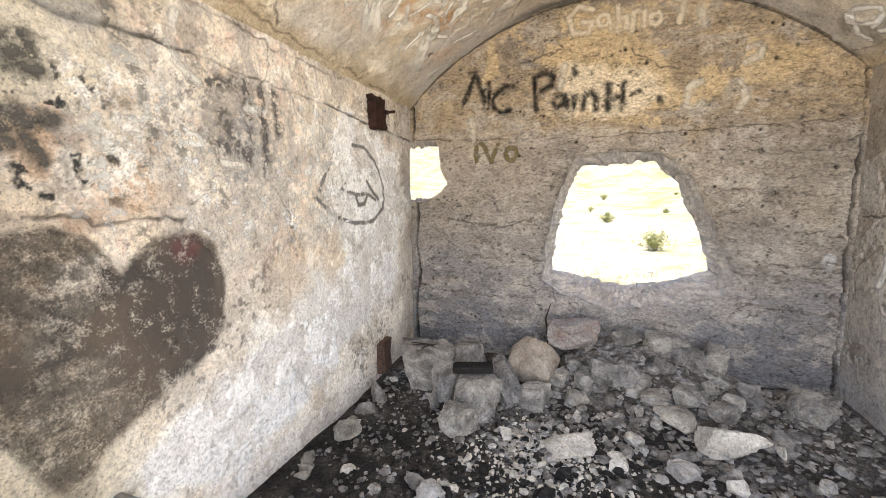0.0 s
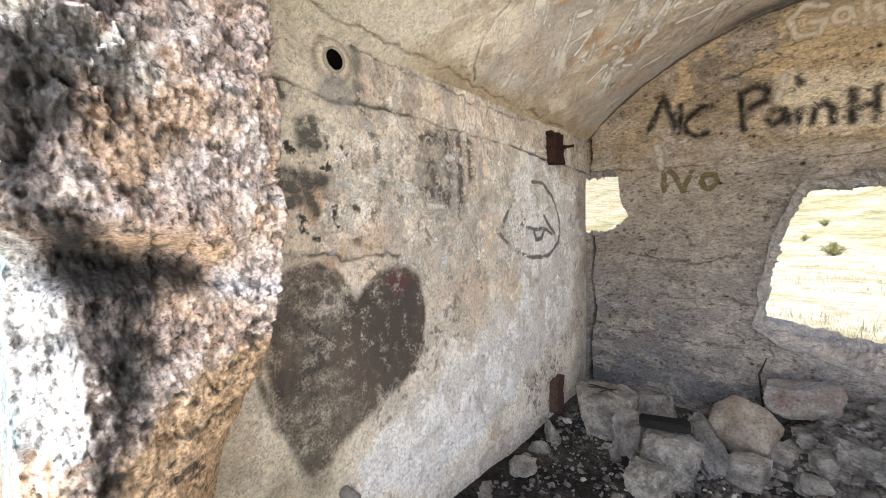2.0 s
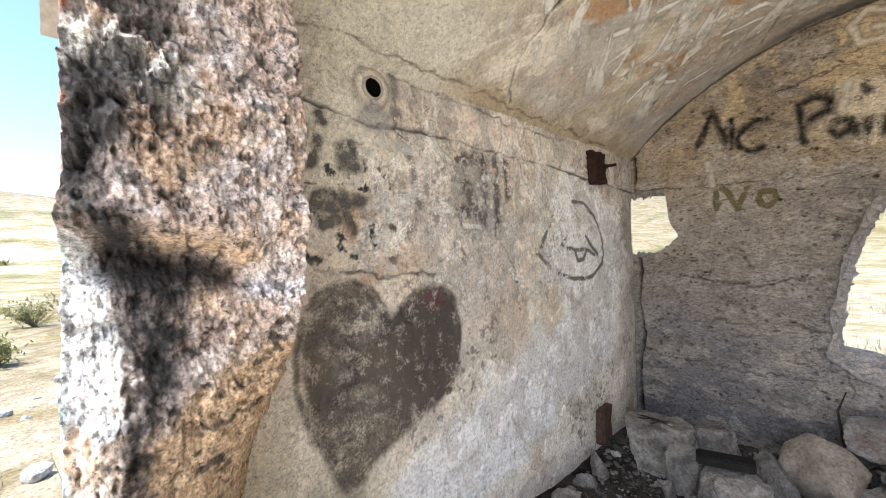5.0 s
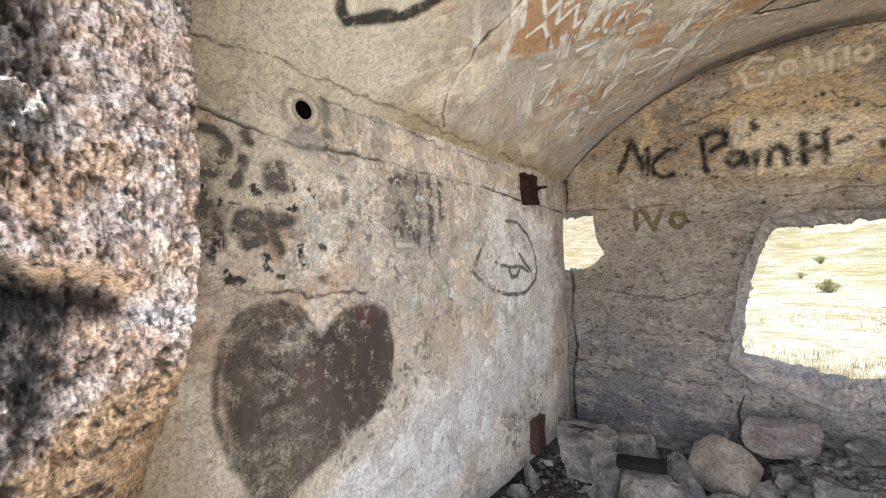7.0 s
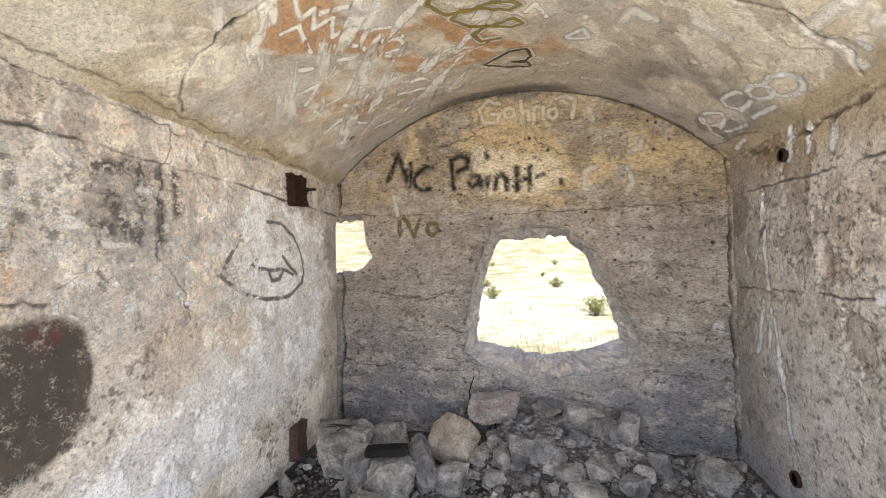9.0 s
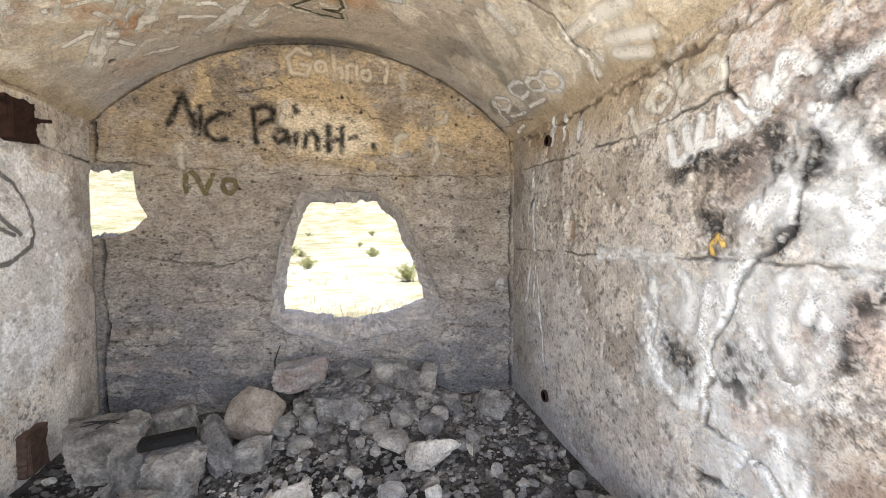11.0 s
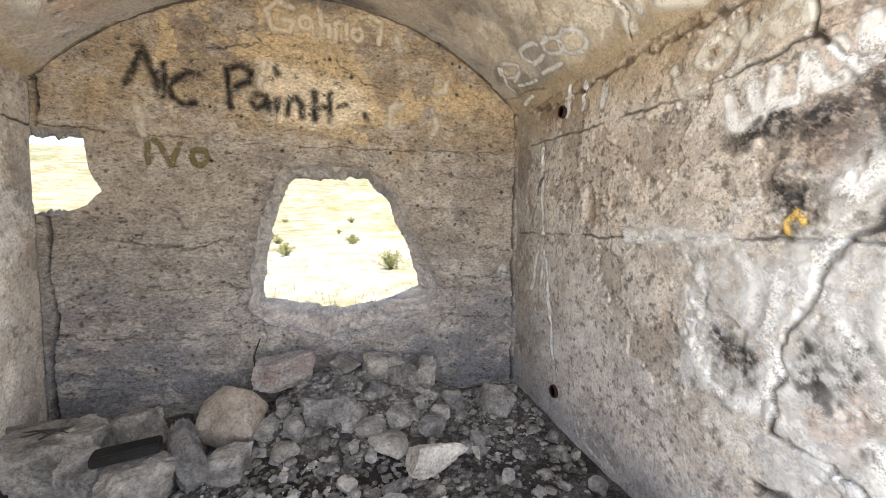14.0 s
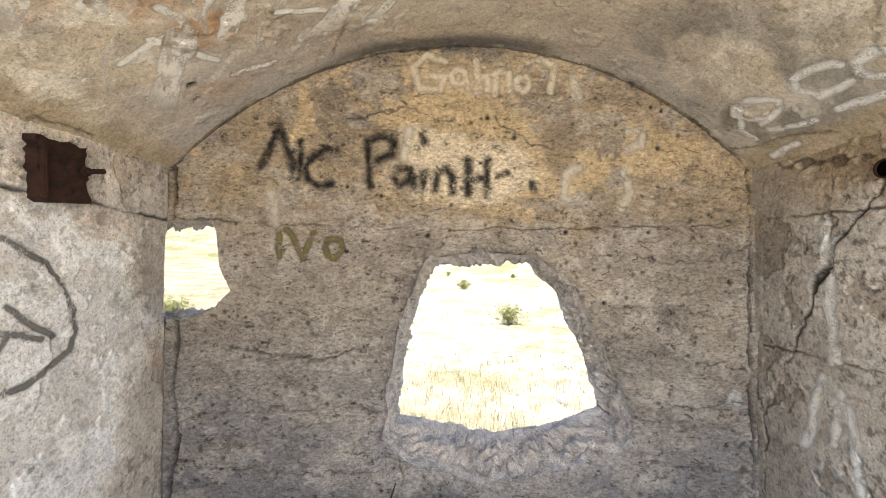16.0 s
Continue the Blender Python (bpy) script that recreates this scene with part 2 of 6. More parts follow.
M_ROCK = stone("rubble_concrete", (0.15, 0.147, 0.145), (0.30, 0.293, 0.287), (0.45, 0.44, 0.43))
M_PALE = stone("pale_stone", (0.38, 0.37, 0.36), (0.52, 0.51, 0.495), (0.62, 0.61, 0.60), 0.010, 0.2)
M_BROWN = stone("brown_boulder", (0.26, 0.225, 0.195), (0.36, 0.32, 0.28), (0.43, 0.39, 0.35), 0.006, 0.15)
M_PINK = stone("pink_banded_stone", (0.36, 0.28, 0.25), (0.45, 0.42, 0.40), (0.55, 0.52, 0.49))
M_GRAVEL = stone("gravel", (0.10, 0.096, 0.093), (0.22, 0.21, 0.20), (0.46, 0.45, 0.44), 0.006)
M_RUST = plain("rusty_iron", (0.02, 0.012, 0.010), (0.055, 0.026, 0.018), 0.85, 0.2, 25, 0.004)
M_FLAKE = plain("flaking_rusty_iron", (0.05, 0.034, 0.028), (0.13, 0.08, 0.062), 0.9, 0.1, 18, 0.006)
M_CHAR = plain("charred_wood", (0.004, 0.004, 0.004), (0.012, 0.011, 0.011), 0.6, 0.0, 30, 0.004)
M_TWIG = plain("burnt_twig", (0.02, 0.018, 0.016), (0.06, 0.05, 0.045), 0.9)
M_PIPE = plain("galvanised_pipe", (0.18, 0.18, 0.18), (0.34, 0.33, 0.32), 0.55, 0.6, 30, 0.002)
M_LEAF = plain("shrub_leaf", (0.17, 0.17, 0.06), (0.30, 0.28, 0.11), 0.8, 0.0, 3, 0.0)
M_STEM = plain("shrub_stem", (0.12, 0.10, 0.07), (0.2, 0.17, 0.13), 0.9)
M_STRAW = plain("dry_grass", (0.32, 0.27, 0.15), (0.42, 0.37, 0.24), 0.9, 0.0, 2, 0.0)
# painted and cracked lines on the walls: (along, up) in metres
NO_WORD = [
    [(0.48, 2.18), (0.54, 2.3), (0.59, 2.44), (0.64, 2.3), (0.7, 2.14), (0.71, 2.36)],
    [(0.91, 2.3), (0.85, 2.31), (0.78, 2.27), (0.74, 2.21), (0.75, 2.14), (0.81, 2.1), (0.88, 2.11)]]
PAINT_WORD = [
    [(1.1, 2.1), (1.09, 2.23), (1.08, 2.36), (1.17, 2.38), (1.23, 2.34), (1.22, 2.28), (1.11, 2.23)],
    [(1.3, 2.2), (1.25, 2.19), (1.23, 2.15), (1.26, 2.1), (1.31, 2.13), (1.32, 2.2), (1.34, 2.1)],
    [(1.39, 2.18), (1.39, 2.09)],
    [(1.46, 2.08), (1.47, 2.17), (1.52, 2.2), (1.55, 2.16), (1.56, 2.07)],
    [(1.64, 2.25), (1.64, 2.06)],
    [(1.64, 2.14), (1.74, 2.15)],
    [(1.75, 2.25), (1.75, 2.06)],
    [(1.81, 2.16), (1.86, 2.18)],
    [(2.0, 2.12), (2.01, 2.09)],
    [(1.39, 2.4), (1.4, 2.36)]]
SMALL_WORD = [
    [(0.6, 1.87), (0.6, 1.7)],
    [(0.64, 1.86), (0.67, 1.82), (0.73, 1.7), (0.79, 1.84)],
    [(0.95, 1.76), (0.94, 1.8), (0.9, 1.81), (0.87, 1.8), (0.85, 1.76), (0.87, 1.72), (0.9, 1.7), (0.93, 1.72), (0.95, 1.76)]]
PALE_NAME = [
    [(1.51, 2.81), (1.41, 2.85), (1.33, 2.78), (1.37, 2.66), (1.48, 2.65), (1.51, 2.72), (1.44, 2.73)],
    [(1.63, 2.71), (1.62, 2.75), (1.59, 2.76), (1.56, 2.75), (1.55, 2.72), (1.56, 2.69), (1.59, 2.67), (1.62, 2.68), (1.63, 2.71), (1.64, 2.65)],
    [(1.69, 2.81), (1.69, 2.64), (1.75, 2.65), (1.75, 2.72), (1.7, 2.72)],
    [(1.79, 2.63), (1.8, 2.74), (1.84, 2.75)]]
PALE_NAME_END = [
    [(1.87, 2.75), (1.87, 2.64)],
    [(1.98, 2.67), (1.97, 2.71), (1.95, 2.72), (1.92, 2.71), (1.91, 2.68), (1.92, 2.65), (1.95, 2.63), (1.97, 2.65), (1.98, 2.67)],
    [(2.04, 2.81), (2.12, 2.78), (2.1, 2.63)]]
PALE_LOOPS = [
    [(2.53, 2.41), (2.61, 2.42), (2.6, 2.34), (2.52, 2.31)],
    [(2.27, 2.05), (2.17, 2.03), (2.19, 2.18), (2.26, 2.21)],
    [(2.5, 2.19), (2.54, 2.07), (2.49, 1.98)],
    [(2.23, 2.69), (2.25, 2.6)],
    [(1.32, 2.42), (1.28, 2.23)],
    [(0.55, 2.06), (0.58, 1.89)]]
L_SMILE = [
    [(-1.43, 1.42), (-1.28, 1.31), (-1.15, 1.26), (-1.0, 1.23), (-0.85, 1.22), (-0.73, 1.23), (-0.55, 1.32), (-0.53, 1.4), (-0.55, 1.48), (-0.6, 1.59), (-0.66, 1.67), (-0.82, 1.76), (-0.98, 1.76)],
    [(-1.37, 1.44), (-1.3, 1.55), (-1.23, 1.64)],
    [(-1.17, 1.42), (-1.06, 1.51)],
    [(-1.06, 1.44), (-0.96, 1.42), (-0.81, 1.43), (-0.68, 1.39)],
    [(-0.81, 1.52), (-0.72, 1.45), (-0.63, 1.39)],
    [(-0.96, 1.41), (-0.93, 1.35), (-0.84, 1.36), (-0.8, 1.42)]]
L_ARC = [
    [(-2.22, 2.11), (-2.25, 2.02), (-2.23, 1.92), (-2.14, 1.87)],
    [(-1.41, 1.75), (-1.32, 1.7), (-1.33, 1.83)],
    [(-2.09, 1.55), (-1.94, 1.55)],
    [(-2.1, 1.27), (-2.06, 1.19)]]
L_DARKLET = [
    [(-3.06, 1.94), (-3.06, 1.75)],
    [(-3.06, 1.94), (-2.94, 1.94), (-2.9, 1.89), (-2.91, 1.82), (-2.95, 1.78), (-3.06, 1.75)],
    [(-2.84, 1.95), (-2.82, 1.93)],
    [(-2.84, 1.85), (-2.87, 1.75)],
    [(-2.75, 1.8), (-2.69, 1.81), (-2.7, 1.86), (-2.75, 1.84), (-2.74, 1.76), (-2.68, 1.77)],
    [(-2.98, 1.73), (-2.99, 1.54)],
    [(-2.99, 1.64), (-2.96, 1.67), (-2.94, 1.63), (-2.93, 1.52)],
    [(-2.86, 1.59), (-2.77, 1.6), (-2.79, 1.64), (-2.85, 1.63), (-2.87, 1.57), (-2.83, 1.53), (-2.77, 1.55)],
    [(-2.74, 1.64), (-2.7, 1.5)],
    [(-2.73, 1.6), (-2.66, 1.63)]]
L_STRIPES = [
    [(-2.14, 1.88), (-1.88, 1.93)],
    [(-2.1, 1.63), (-1.8, 1.59)],
    [(-1.88, 1.93), (-1.9, 1.58)],
    [(-1.8, 1.91), (-1.78, 1.56)],
    [(-2.04, 1.81), (-1.96, 1.64)],
    [(-1.71, 1.92), (-1.69, 1.73)]]
L_CRACKV = [
    [(-1.72, 2.17), (-1.74, 2.05), (-1.78, 1.94), (-1.77, 1.8), (-1.79, 1.54), (-1.74, 1.46), (-1.66, 1.34), (-1.59, 1.16)]]
L_CRACKB = [
    [(-3.07, 1.34), (-2.93, 1.34), (-2.78, 1.34), (-2.56, 1.32), (-2.26, 1.31)]]
L_CRACKA = [
    [(-3.07, 2.02), (-2.91, 2.0), (-2.61, 1.96), (-2.11, 1.98), (-1.76, 1.97), (-1.22, 1.97), (-0.74, 1.94)]]
V_CRACK = [
    [(-1.83, 0.76), (-1.8, 0.59), (-1.84, 0.48), (-1.83, 0.36), (-1.84, 0.21), (-1.79, 0.1), (-1.71, 0.05)]]
V_CRACKR = [
    [(-1.42, 2.56), (-1.35, 2.7), (-1.4, 2.86), (-1.36, 2.96), (-1.38, 3.1), (-1.31, 3.17)]]
V_BLACK = [
    [(-2.61, 0.3), (-2.58, 0.26), (-2.54, 0.24), (-2.42, 0.3), (-2.31, 0.35), (-2.25, 0.42), (-2.21, 0.48)]]
V_SNAKE = [
    [(-1.34, 1.27), (-1.29, 1.24), (-1.16, 1.32), (-1.15, 1.45), (-1.2, 1.59), (-1.17, 1.68), (-1.13, 1.74), (-1.09, 1.67), (-1.15, 1.55), (-1.17, 1.41), (-1.11, 1.34), (-0.99, 1.43), (-0.96, 1.56), (-1.01, 1.7), (-0.94, 1.75), (-0.91, 1.68), (-0.97, 1.53), (-0.9, 1.44), (-0.8, 1.47), (-0.81, 1.6)]]
V_HEART = [
    [(-0.49, 1.46), (-0.62, 1.64), (-0.64, 1.76), (-0.54, 1.79), (-0.49, 1.75), (-0.48, 1.65), (-0.46, 1.77), (-0.39, 1.78), (-0.39, 1.64), (-0.48, 1.46)]]
V_WHITE_A = [
    [(-1.61, 0.55), (-1.59, 0.64), (-1.39, 0.58)],
    [(-1.74, 0.72), (-1.62, 0.66), (-1.62, 0.75), (-1.52, 0.68), (-1.51, 0.79), (-1.39, 0.72), (-1.39, 0.81)],
    [(-0.99, 1.02), (-1.07, 1.02), (-1.14, 0.96), (-1.17, 0.9), (-1.14, 0.85), (-1.06, 0.85), (-0.98, 0.9), (-0.95, 0.97), (-0.99, 1.02), (-1.07, 0.8)],
    [(-1.31, 0.86), (-1.22, 1.03), (-1.1, 1.04), (-1.15, 0.86)],
    [(-1.0, 0.91), (-0.89, 0.86)]]
V_WHITE_B = [
    [(-1.33, 0.69), (-1.2, 0.81), (-1.08, 0.83), (-1.2, 0.66)],
    [(-0.83, 0.63), (-0.94, 0.34)],
    [(-1.16, 0.63), (-1.06, 0.34)],
    [(-1.04, 0.73), (-0.88, 0.53), (-0.64, 0.73)],
    [(-0.6, 0.91), (-0.59, 1.0), (-0.49, 1.05)],
    [(-0.53, 0.77), (-0.42, 1.01)],
    [(-0.21, 0.66), (-0.27, 0.48)],
    [(-0.81, 1.08), (-0.8, 1.28), (-0.75, 1.42)],
    [(-0.78, 0.48), (-0.58, 0.52), (-0.68, 0.38), (-0.4, 0.48)],
    [(-1.59, 0.73), (-1.52, 0.89), (-1.43, 0.91)],
    [(-1.05, 1.77), (-1.13, 1.82), (-0.99, 1.88)],
    [(-0.67, 0.26), (-0.65, 0.55)],
    [(-1.35, 0.45), (-1.19, 0.61)],
    [(-1.18, 0.37), (-1.09, 0.52)]]
V_ROO_A = [
    [(-0.4, 3.02), (-0.43, 2.99), (-0.39, 2.96), (-0.31, 2.93), (-0.23, 2.94), (-0.19, 2.97), (-0.24, 3.01), (-0.32, 3.03), (-0.4, 3.02), (-0.26, 3.05)],
    [(-0.28, 2.93), (-0.14, 3.03), (-0.16, 3.09)],
    [(-0.71, 3.03), (-0.74, 3.0), (-0.71, 2.96), (-0.64, 2.94), (-0.56, 2.94), (-0.53, 2.98), (-0.57, 3.02), (-0.64, 3.04), (-0.71, 3.03), (-0.57, 3.04)]]
V_ROO_B = [
    [(-0.9, 3.06), (-0.92, 3.04), (-0.9, 3.0), (-0.84, 2.98), (-0.77, 2.99), (-0.75, 3.02), (-0.78, 3.05), (-0.84, 3.07), (-0.9, 3.06)],
    [(-1.07, 3.1), (-1.09, 3.07), (-1.06, 3.03), (-0.99, 3.0), (-0.91, 3.01), (-0.87, 3.05), (-0.91, 3.1), (-1.0, 3.12), (-1.07, 3.1)],
    [(-0.27, 3.08), (-0.47, 3.11)],
    [(-0.16, 3.18), (-0.32, 3.16)],
    [(-0.59, 3.1), (-0.8, 3.11)],
    [(-0.78, 2.01), (-0.88, 2.1), (-0.78, 2.14), (-0.76, 2.02)],
    [(-1.41, 3.05), (-1.44, 3.12)]]
V_PALE = [
    [(-1.39, 3.05), (-1.35, 3.15)],
    [(-1.58, 3.08), (-1.8, 3.14)],
    [(-1.55, 3.13), (-1.71, 3.18)],
    [(-1.37, 2.96), (-1.71, 2.98)],
    [(-1.15, 2.61), (-1.1, 2.76)],
    [(-0.99, 2.29), (-1.11, 2.33), (-1.06, 2.44)],
    [(-1.59, 2.98), (-1.78, 3.01)]]
R_LOVE = [
    [(-1.55, 2.0), (-1.62, 1.86), (-1.71, 1.88)],
    [(-1.72, 2.05), (-1.68, 1.99), (-1.76, 1.94), (-1.83, 1.99), (-1.76, 2.05), (-1.72, 2.04)],
    [(-1.85, 2.06), (-1.89, 1.97), (-1.95, 2.03)],
    [(-1.98, 2.0), (-2.02, 1.97), (-2.09, 1.98), (-2.05, 2.05), (-1.99, 2.04), (-2.01, 1.97)]]
R_UNCLE = [
    [(-1.82, 1.8), (-1.85, 1.69), (-1.95, 1.7), (-1.91, 1.82)],
    [(-1.99, 1.84), (-1.98, 1.73), (-2.07, 1.73), (-2.09, 1.85), (-2.13, 1.75), (-2.18, 1.76)],
    [(-2.16, 1.86), (-2.23, 1.77), (-2.24, 1.9), (-2.28, 1.75)],
    [(-2.3, 1.84), (-2.3, 1.75)],
    [(-2.28, 1.85), (-2.31, 1.94), (-2.34, 1.93)],
    [(-2.33, 1.85), (-2.4, 1.88)],
    [(-2.31, 1.9), (-2.36, 1.91)]]
R_STREAK = [
    [(-0.4, 1.85), (-0.44, 1.26)],
    [(-0.38, 1.17), (-0.28, 0.83)],
    [(-0.46, 1.13), (-0.42, 0.9)],
    [(-0.49, 1.08), (-0.55, 0.74), (-0.61, 0.38)],
    [(-0.74, 2.19), (-0.71, 2.01)],
    [(-0.91, 2.15), (-0.87, 2.01)],
    [(-1.09, 2.1), (-1.06, 1.98)]]
R_LOOPS_A = [
    [(-2.19, 1.43), (-2.24, 1.48), (-2.37, 1.5), (-2.5, 1.46), (-2.55, 1.39)],
    [(-2.42, 1.75), (-2.51, 1.64), (-2.54, 1.52), (-2.56, 1.41), (-2.51, 1.31)],
    [(-2.14, 1.19), (-2.2, 1.33), (-2.26, 1.48)],
    [(-1.75, 1.15), (-1.72, 0.89), (-1.76, 0.77), (-1.82, 0.7), (-1.92, 0.67), (-2.0, 0.7), (-2.05, 0.84), (-2.01, 1.0), (-2.06, 1.18)],
    [(-2.12, 1.18), (-2.22, 1.04), (-2.28, 0.96), (-2.39, 0.9)]]
R_LOOPS_B = [
    [(-2.41, 1.12), (-2.43, 1.23), (-2.47, 1.15), (-2.46, 1.02)],
    [(-2.67, 1.27), (-2.66, 1.13), (-2.63, 1.0)],
    [(-2.06, 0.7), (-2.21, 0.6), (-2.36, 0.5), (-2.47, 0.4)],
    [(-2.32, 0.71), (-2.39, 0.52)],
    [(-1.9, 1.21), (-1.97, 1.12), (-1.95, 0.99)],
    [(-2.33, 1.24), (-2.32, 1.06), (-2.37, 0.95)],
    [(-2.63, 0.66), (-2.76, 0.7)],
    [(-2.57, 1.87), (-2.51, 1.85), (-2.43, 1.81)],
    [(-1.3, 1.27), (-1.6, 1.28), (-1.85, 1.27)],
    [(-2.68, 1.51), (-2.71, 1.42), (-2.76, 1.46), (-2.74, 1.58)]]
R_HAZE = [
    [(-1.67, 1.2), (-2.26, 1.3), (-2.39, 1.25), (-2.43, 0.86), (-2.06, 0.67), (-1.65, 0.66)],
    [(-2.37, 1.75), (-2.53, 1.65), (-2.59, 1.42), (-2.54, 1.31), (-2.26, 1.34), (-2.2, 1.49)],
    [(-1.94, 0.55), (-2.42, 0.81), (-2.52, 0.44), (-2.28, 0.27)]]
R_CRACK = [
    [(-2.09, 2.03), (-2.1, 1.92), (-2.19, 1.82), (-2.35, 1.74), (-2.38, 1.65), (-2.37, 1.58), (-2.37, 1.48), (-2.36, 1.41), (-2.32, 1.35), (-2.22, 1.29), (-2.18, 1.21), (-2.08, 1.0), (-2.05, 0.78), (-2.03, 0.62), (-2.2, 0.6), (-2.29, 0.58), (-2.34, 0.52)],
    [(-2.35, 1.74), (-2.42, 1.75), (-2.5, 1.79)],
    [(-2.36, 1.56), (-2.4, 1.58)]]
R_CRACK2 = [
    [(-2.01, 0.41), (-2.13, 0.43), (-2.24, 0.42), (-2.3, 0.41), (-2.34, 0.35)],
    [(-0.42, 1.85), (-0.41, 1.66), (-0.34, 1.57)]]
R_LINE = [
    [(-0.07, 1.92), (-1.16, 1.88), (-1.68, 1.87), (-2.07, 1.91), (-2.54, 1.93)]]
R_DARK = [
    [(-1.83, 0.92), (-1.89, 0.81), (-1.97, 0.78)],
    [(-1.88, 0.9), (-1.96, 0.84)],
    [(-2.15, 0.94), (-2.17, 0.78)],
    [(-2.25, 0.98), (-2.24, 0.88)],
    [(-2.43, 1.18), (-2.48, 1.06)],
    [(-2.52, 1.18), (-2.59, 1.23), (-2.66, 1.27)],
    [(-2.69, 1.09), (-2.75, 1.15)],
    [(-2.77, 1.04), (-2.72, 1.04)],
    [(-1.87, 1.64), (-2.03, 1.68)],
    [(-2.05, 1.64), (-2.19, 1.67)],
    [(-2.41, 1.68), (-2.41, 1.59)],
    [(-2.03, 1.48), (-2.06, 1.39)],
    [(-2.25, 1.74), (-2.3, 1.61)],
    [(-2.5, 1.82), (-2.46, 1.88)],
    [(-2.59, 1.59), (-2.64, 1.52)],
    [(-2.32, 1.34), (-2.36, 1.41)],
    [(-2.52, 1.14), (-2.51, 1.03)]]
R_CORNER = [
    [(-0.65, 2.02), (-0.52, 1.84), (-0.36, 1.65), (-0.3, 1.44), (-0.17, 1.17), (-0.04, 0.86), (-0.02, 0.44)]]
R_YEL = [
    [(-2.06, 1.3), (-2.06, 1.34), (-2.09, 1.37), (-2.11, 1.34)]]
B_LINE = [
    [(0.01, 1.92), (0.56, 1.89), (1.24, 1.86), (2.05, 1.87), (2.57, 1.88), (3.19, 1.89)],
    [(0.03, 1.38), (0.05, 1.26), (0.02, 0.98), (0.07, 0.71), (0.0, 0.5)],
    [(0.04, 0.74), (0.58, 0.73), (1.01, 0.82), (1.25, 0.81)],
    [(2.44, 0.86), (2.77, 0.79), (3.2, 0.78)],
    [(0.57, 1.34), (0.81, 1.48), (0.94, 1.51)],
    [(0.97, 1.16), (1.22, 1.14)]]
BACK_PITS = [
    [(1.9, 2.38), (2.66, 2.55), (2.72, 2.53), (2.7, 2.32), (2.64, 1.85), (2.18, 1.85), (1.42, 1.83), (0.97, 2.1), (1.16, 2.05), (1.75, 2.49), (2.27, 2.06), (0.97, 1.74), (3.08, 1.58), (2.69, 1.32), (2.39, 1.46)]]
B_SPALL = [(0.64, 2.36), (0.71, 2.66), (1.06, 2.79), (1.33, 2.89), (1.73, 2.75), (1.97, 2.48), (2.25, 2.45), (2.42, 2.46), (2.59, 2.48), (2.95, 2.33), (2.74, 2.14), (2.5, 2.19), (2.3, 1.96), (2.12, 1.88), (1.71, 1.96), (1.31, 2.02), (1.28, 2.44), (0.99, 2.46)]
B_CREAM = [(1.28, 2.42), (1.72, 2.39), (1.99, 2.27), (2.07, 2.1), (1.8, 1.99), (1.31, 2.02)]
B_PATCH = [(2.06, 2.47), (2.24, 2.46), (2.27, 2.31), (2.17, 2.14), (2.08, 2.19), (2.04, 2.38)]
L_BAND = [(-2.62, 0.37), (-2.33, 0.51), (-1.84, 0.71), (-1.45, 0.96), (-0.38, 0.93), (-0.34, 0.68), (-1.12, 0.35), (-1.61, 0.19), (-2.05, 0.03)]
L_WHITE = [(-1.36, 1.26), (-1.23, 1.71), (-1.18, 1.9), (-0.82, 1.97), (-0.49, 1.77), (-0.23, 1.8), (-0.14, 1.15), (-0.37, 0.76), (-1.01, 0.77), (-1.22, 1.14)]
L_HEART = [(-2.92, 1.05), (-2.91, 1.16), (-2.86, 1.25), (-2.78, 1.29), (-2.7, 1.3), (-2.61, 1.26), (-2.56, 1.19), (-2.51, 1.13), (-2.45, 1.19), (-2.36, 1.24), (-2.25, 1.25), (-2.15, 1.19), (-2.1, 1.04), (-2.12, 0.85), (-2.19, 0.74), (-2.35, 0.66), (-2.49, 0.6), (-2.6, 0.54), (-2.7, 0.46), (-2.75, 0.46), (-2.82, 0.61), (-2.88, 0.78)]
L_RIM = [
    [(-2.9, 0.8), (-2.93, 0.92), (-2.93, 1.05), (-2.91, 1.16), (-2.86, 1.25), (-2.78, 1.29), (-2.7, 1.3), (-2.61, 1.26), (-2.55, 1.17), (-2.53, 1.02)],
    [(-2.32, 1.18), (-2.28, 1.23), (-2.22, 1.24), (-2.14, 1.19), (-2.1, 1.04), (-2.12, 0.85), (-2.19, 0.74)],
    [(-2.9, 0.8), (-2.84, 0.68), (-2.75, 0.5), (-2.6, 0.58)]]
L_RING = [
    [(-2.48, 2.05), (-2.45, 1.94), (-2.38, 1.83), (-2.35, 1.65), (-2.4, 1.49)],
    [(-2.65, 2.22), (-2.59, 2.26), (-2.52, 2.24), (-2.48, 2.18), (-2.48, 2.09)]]
WINDOW_IN = [(1.43, 1.72), (1.75, 1.74), (2.03, 1.73), (2.26, 1.52), (2.38, 1.21), (2.55, 0.82), (2.46, 0.67), (2.1, 0.55), (1.74, 0.49), (1.4, 0.57), (1.16, 0.70), (1.18, 0.82), (1.24, 1.2), (1.30, 1.47)]
WINDOW_OUT = [(1.47, 1.67), (2.04, 1.68), (2.21, 1.49), (2.33, 1.2), (2.48, 0.80), (2.2, 0.70), (1.84, 0.63), (1.5, 0.70), (1.23, 0.74), (1.28, 1.17), (1.34, 1.45)]
NOTCH = [(-0.3, 1.90), (0.22, 1.91), (0.26, 1.85), (0.27, 1.66), (0.335, 1.52), (0.25, 1.43), (0.12, 1.37), (-0.3, 1.37)]


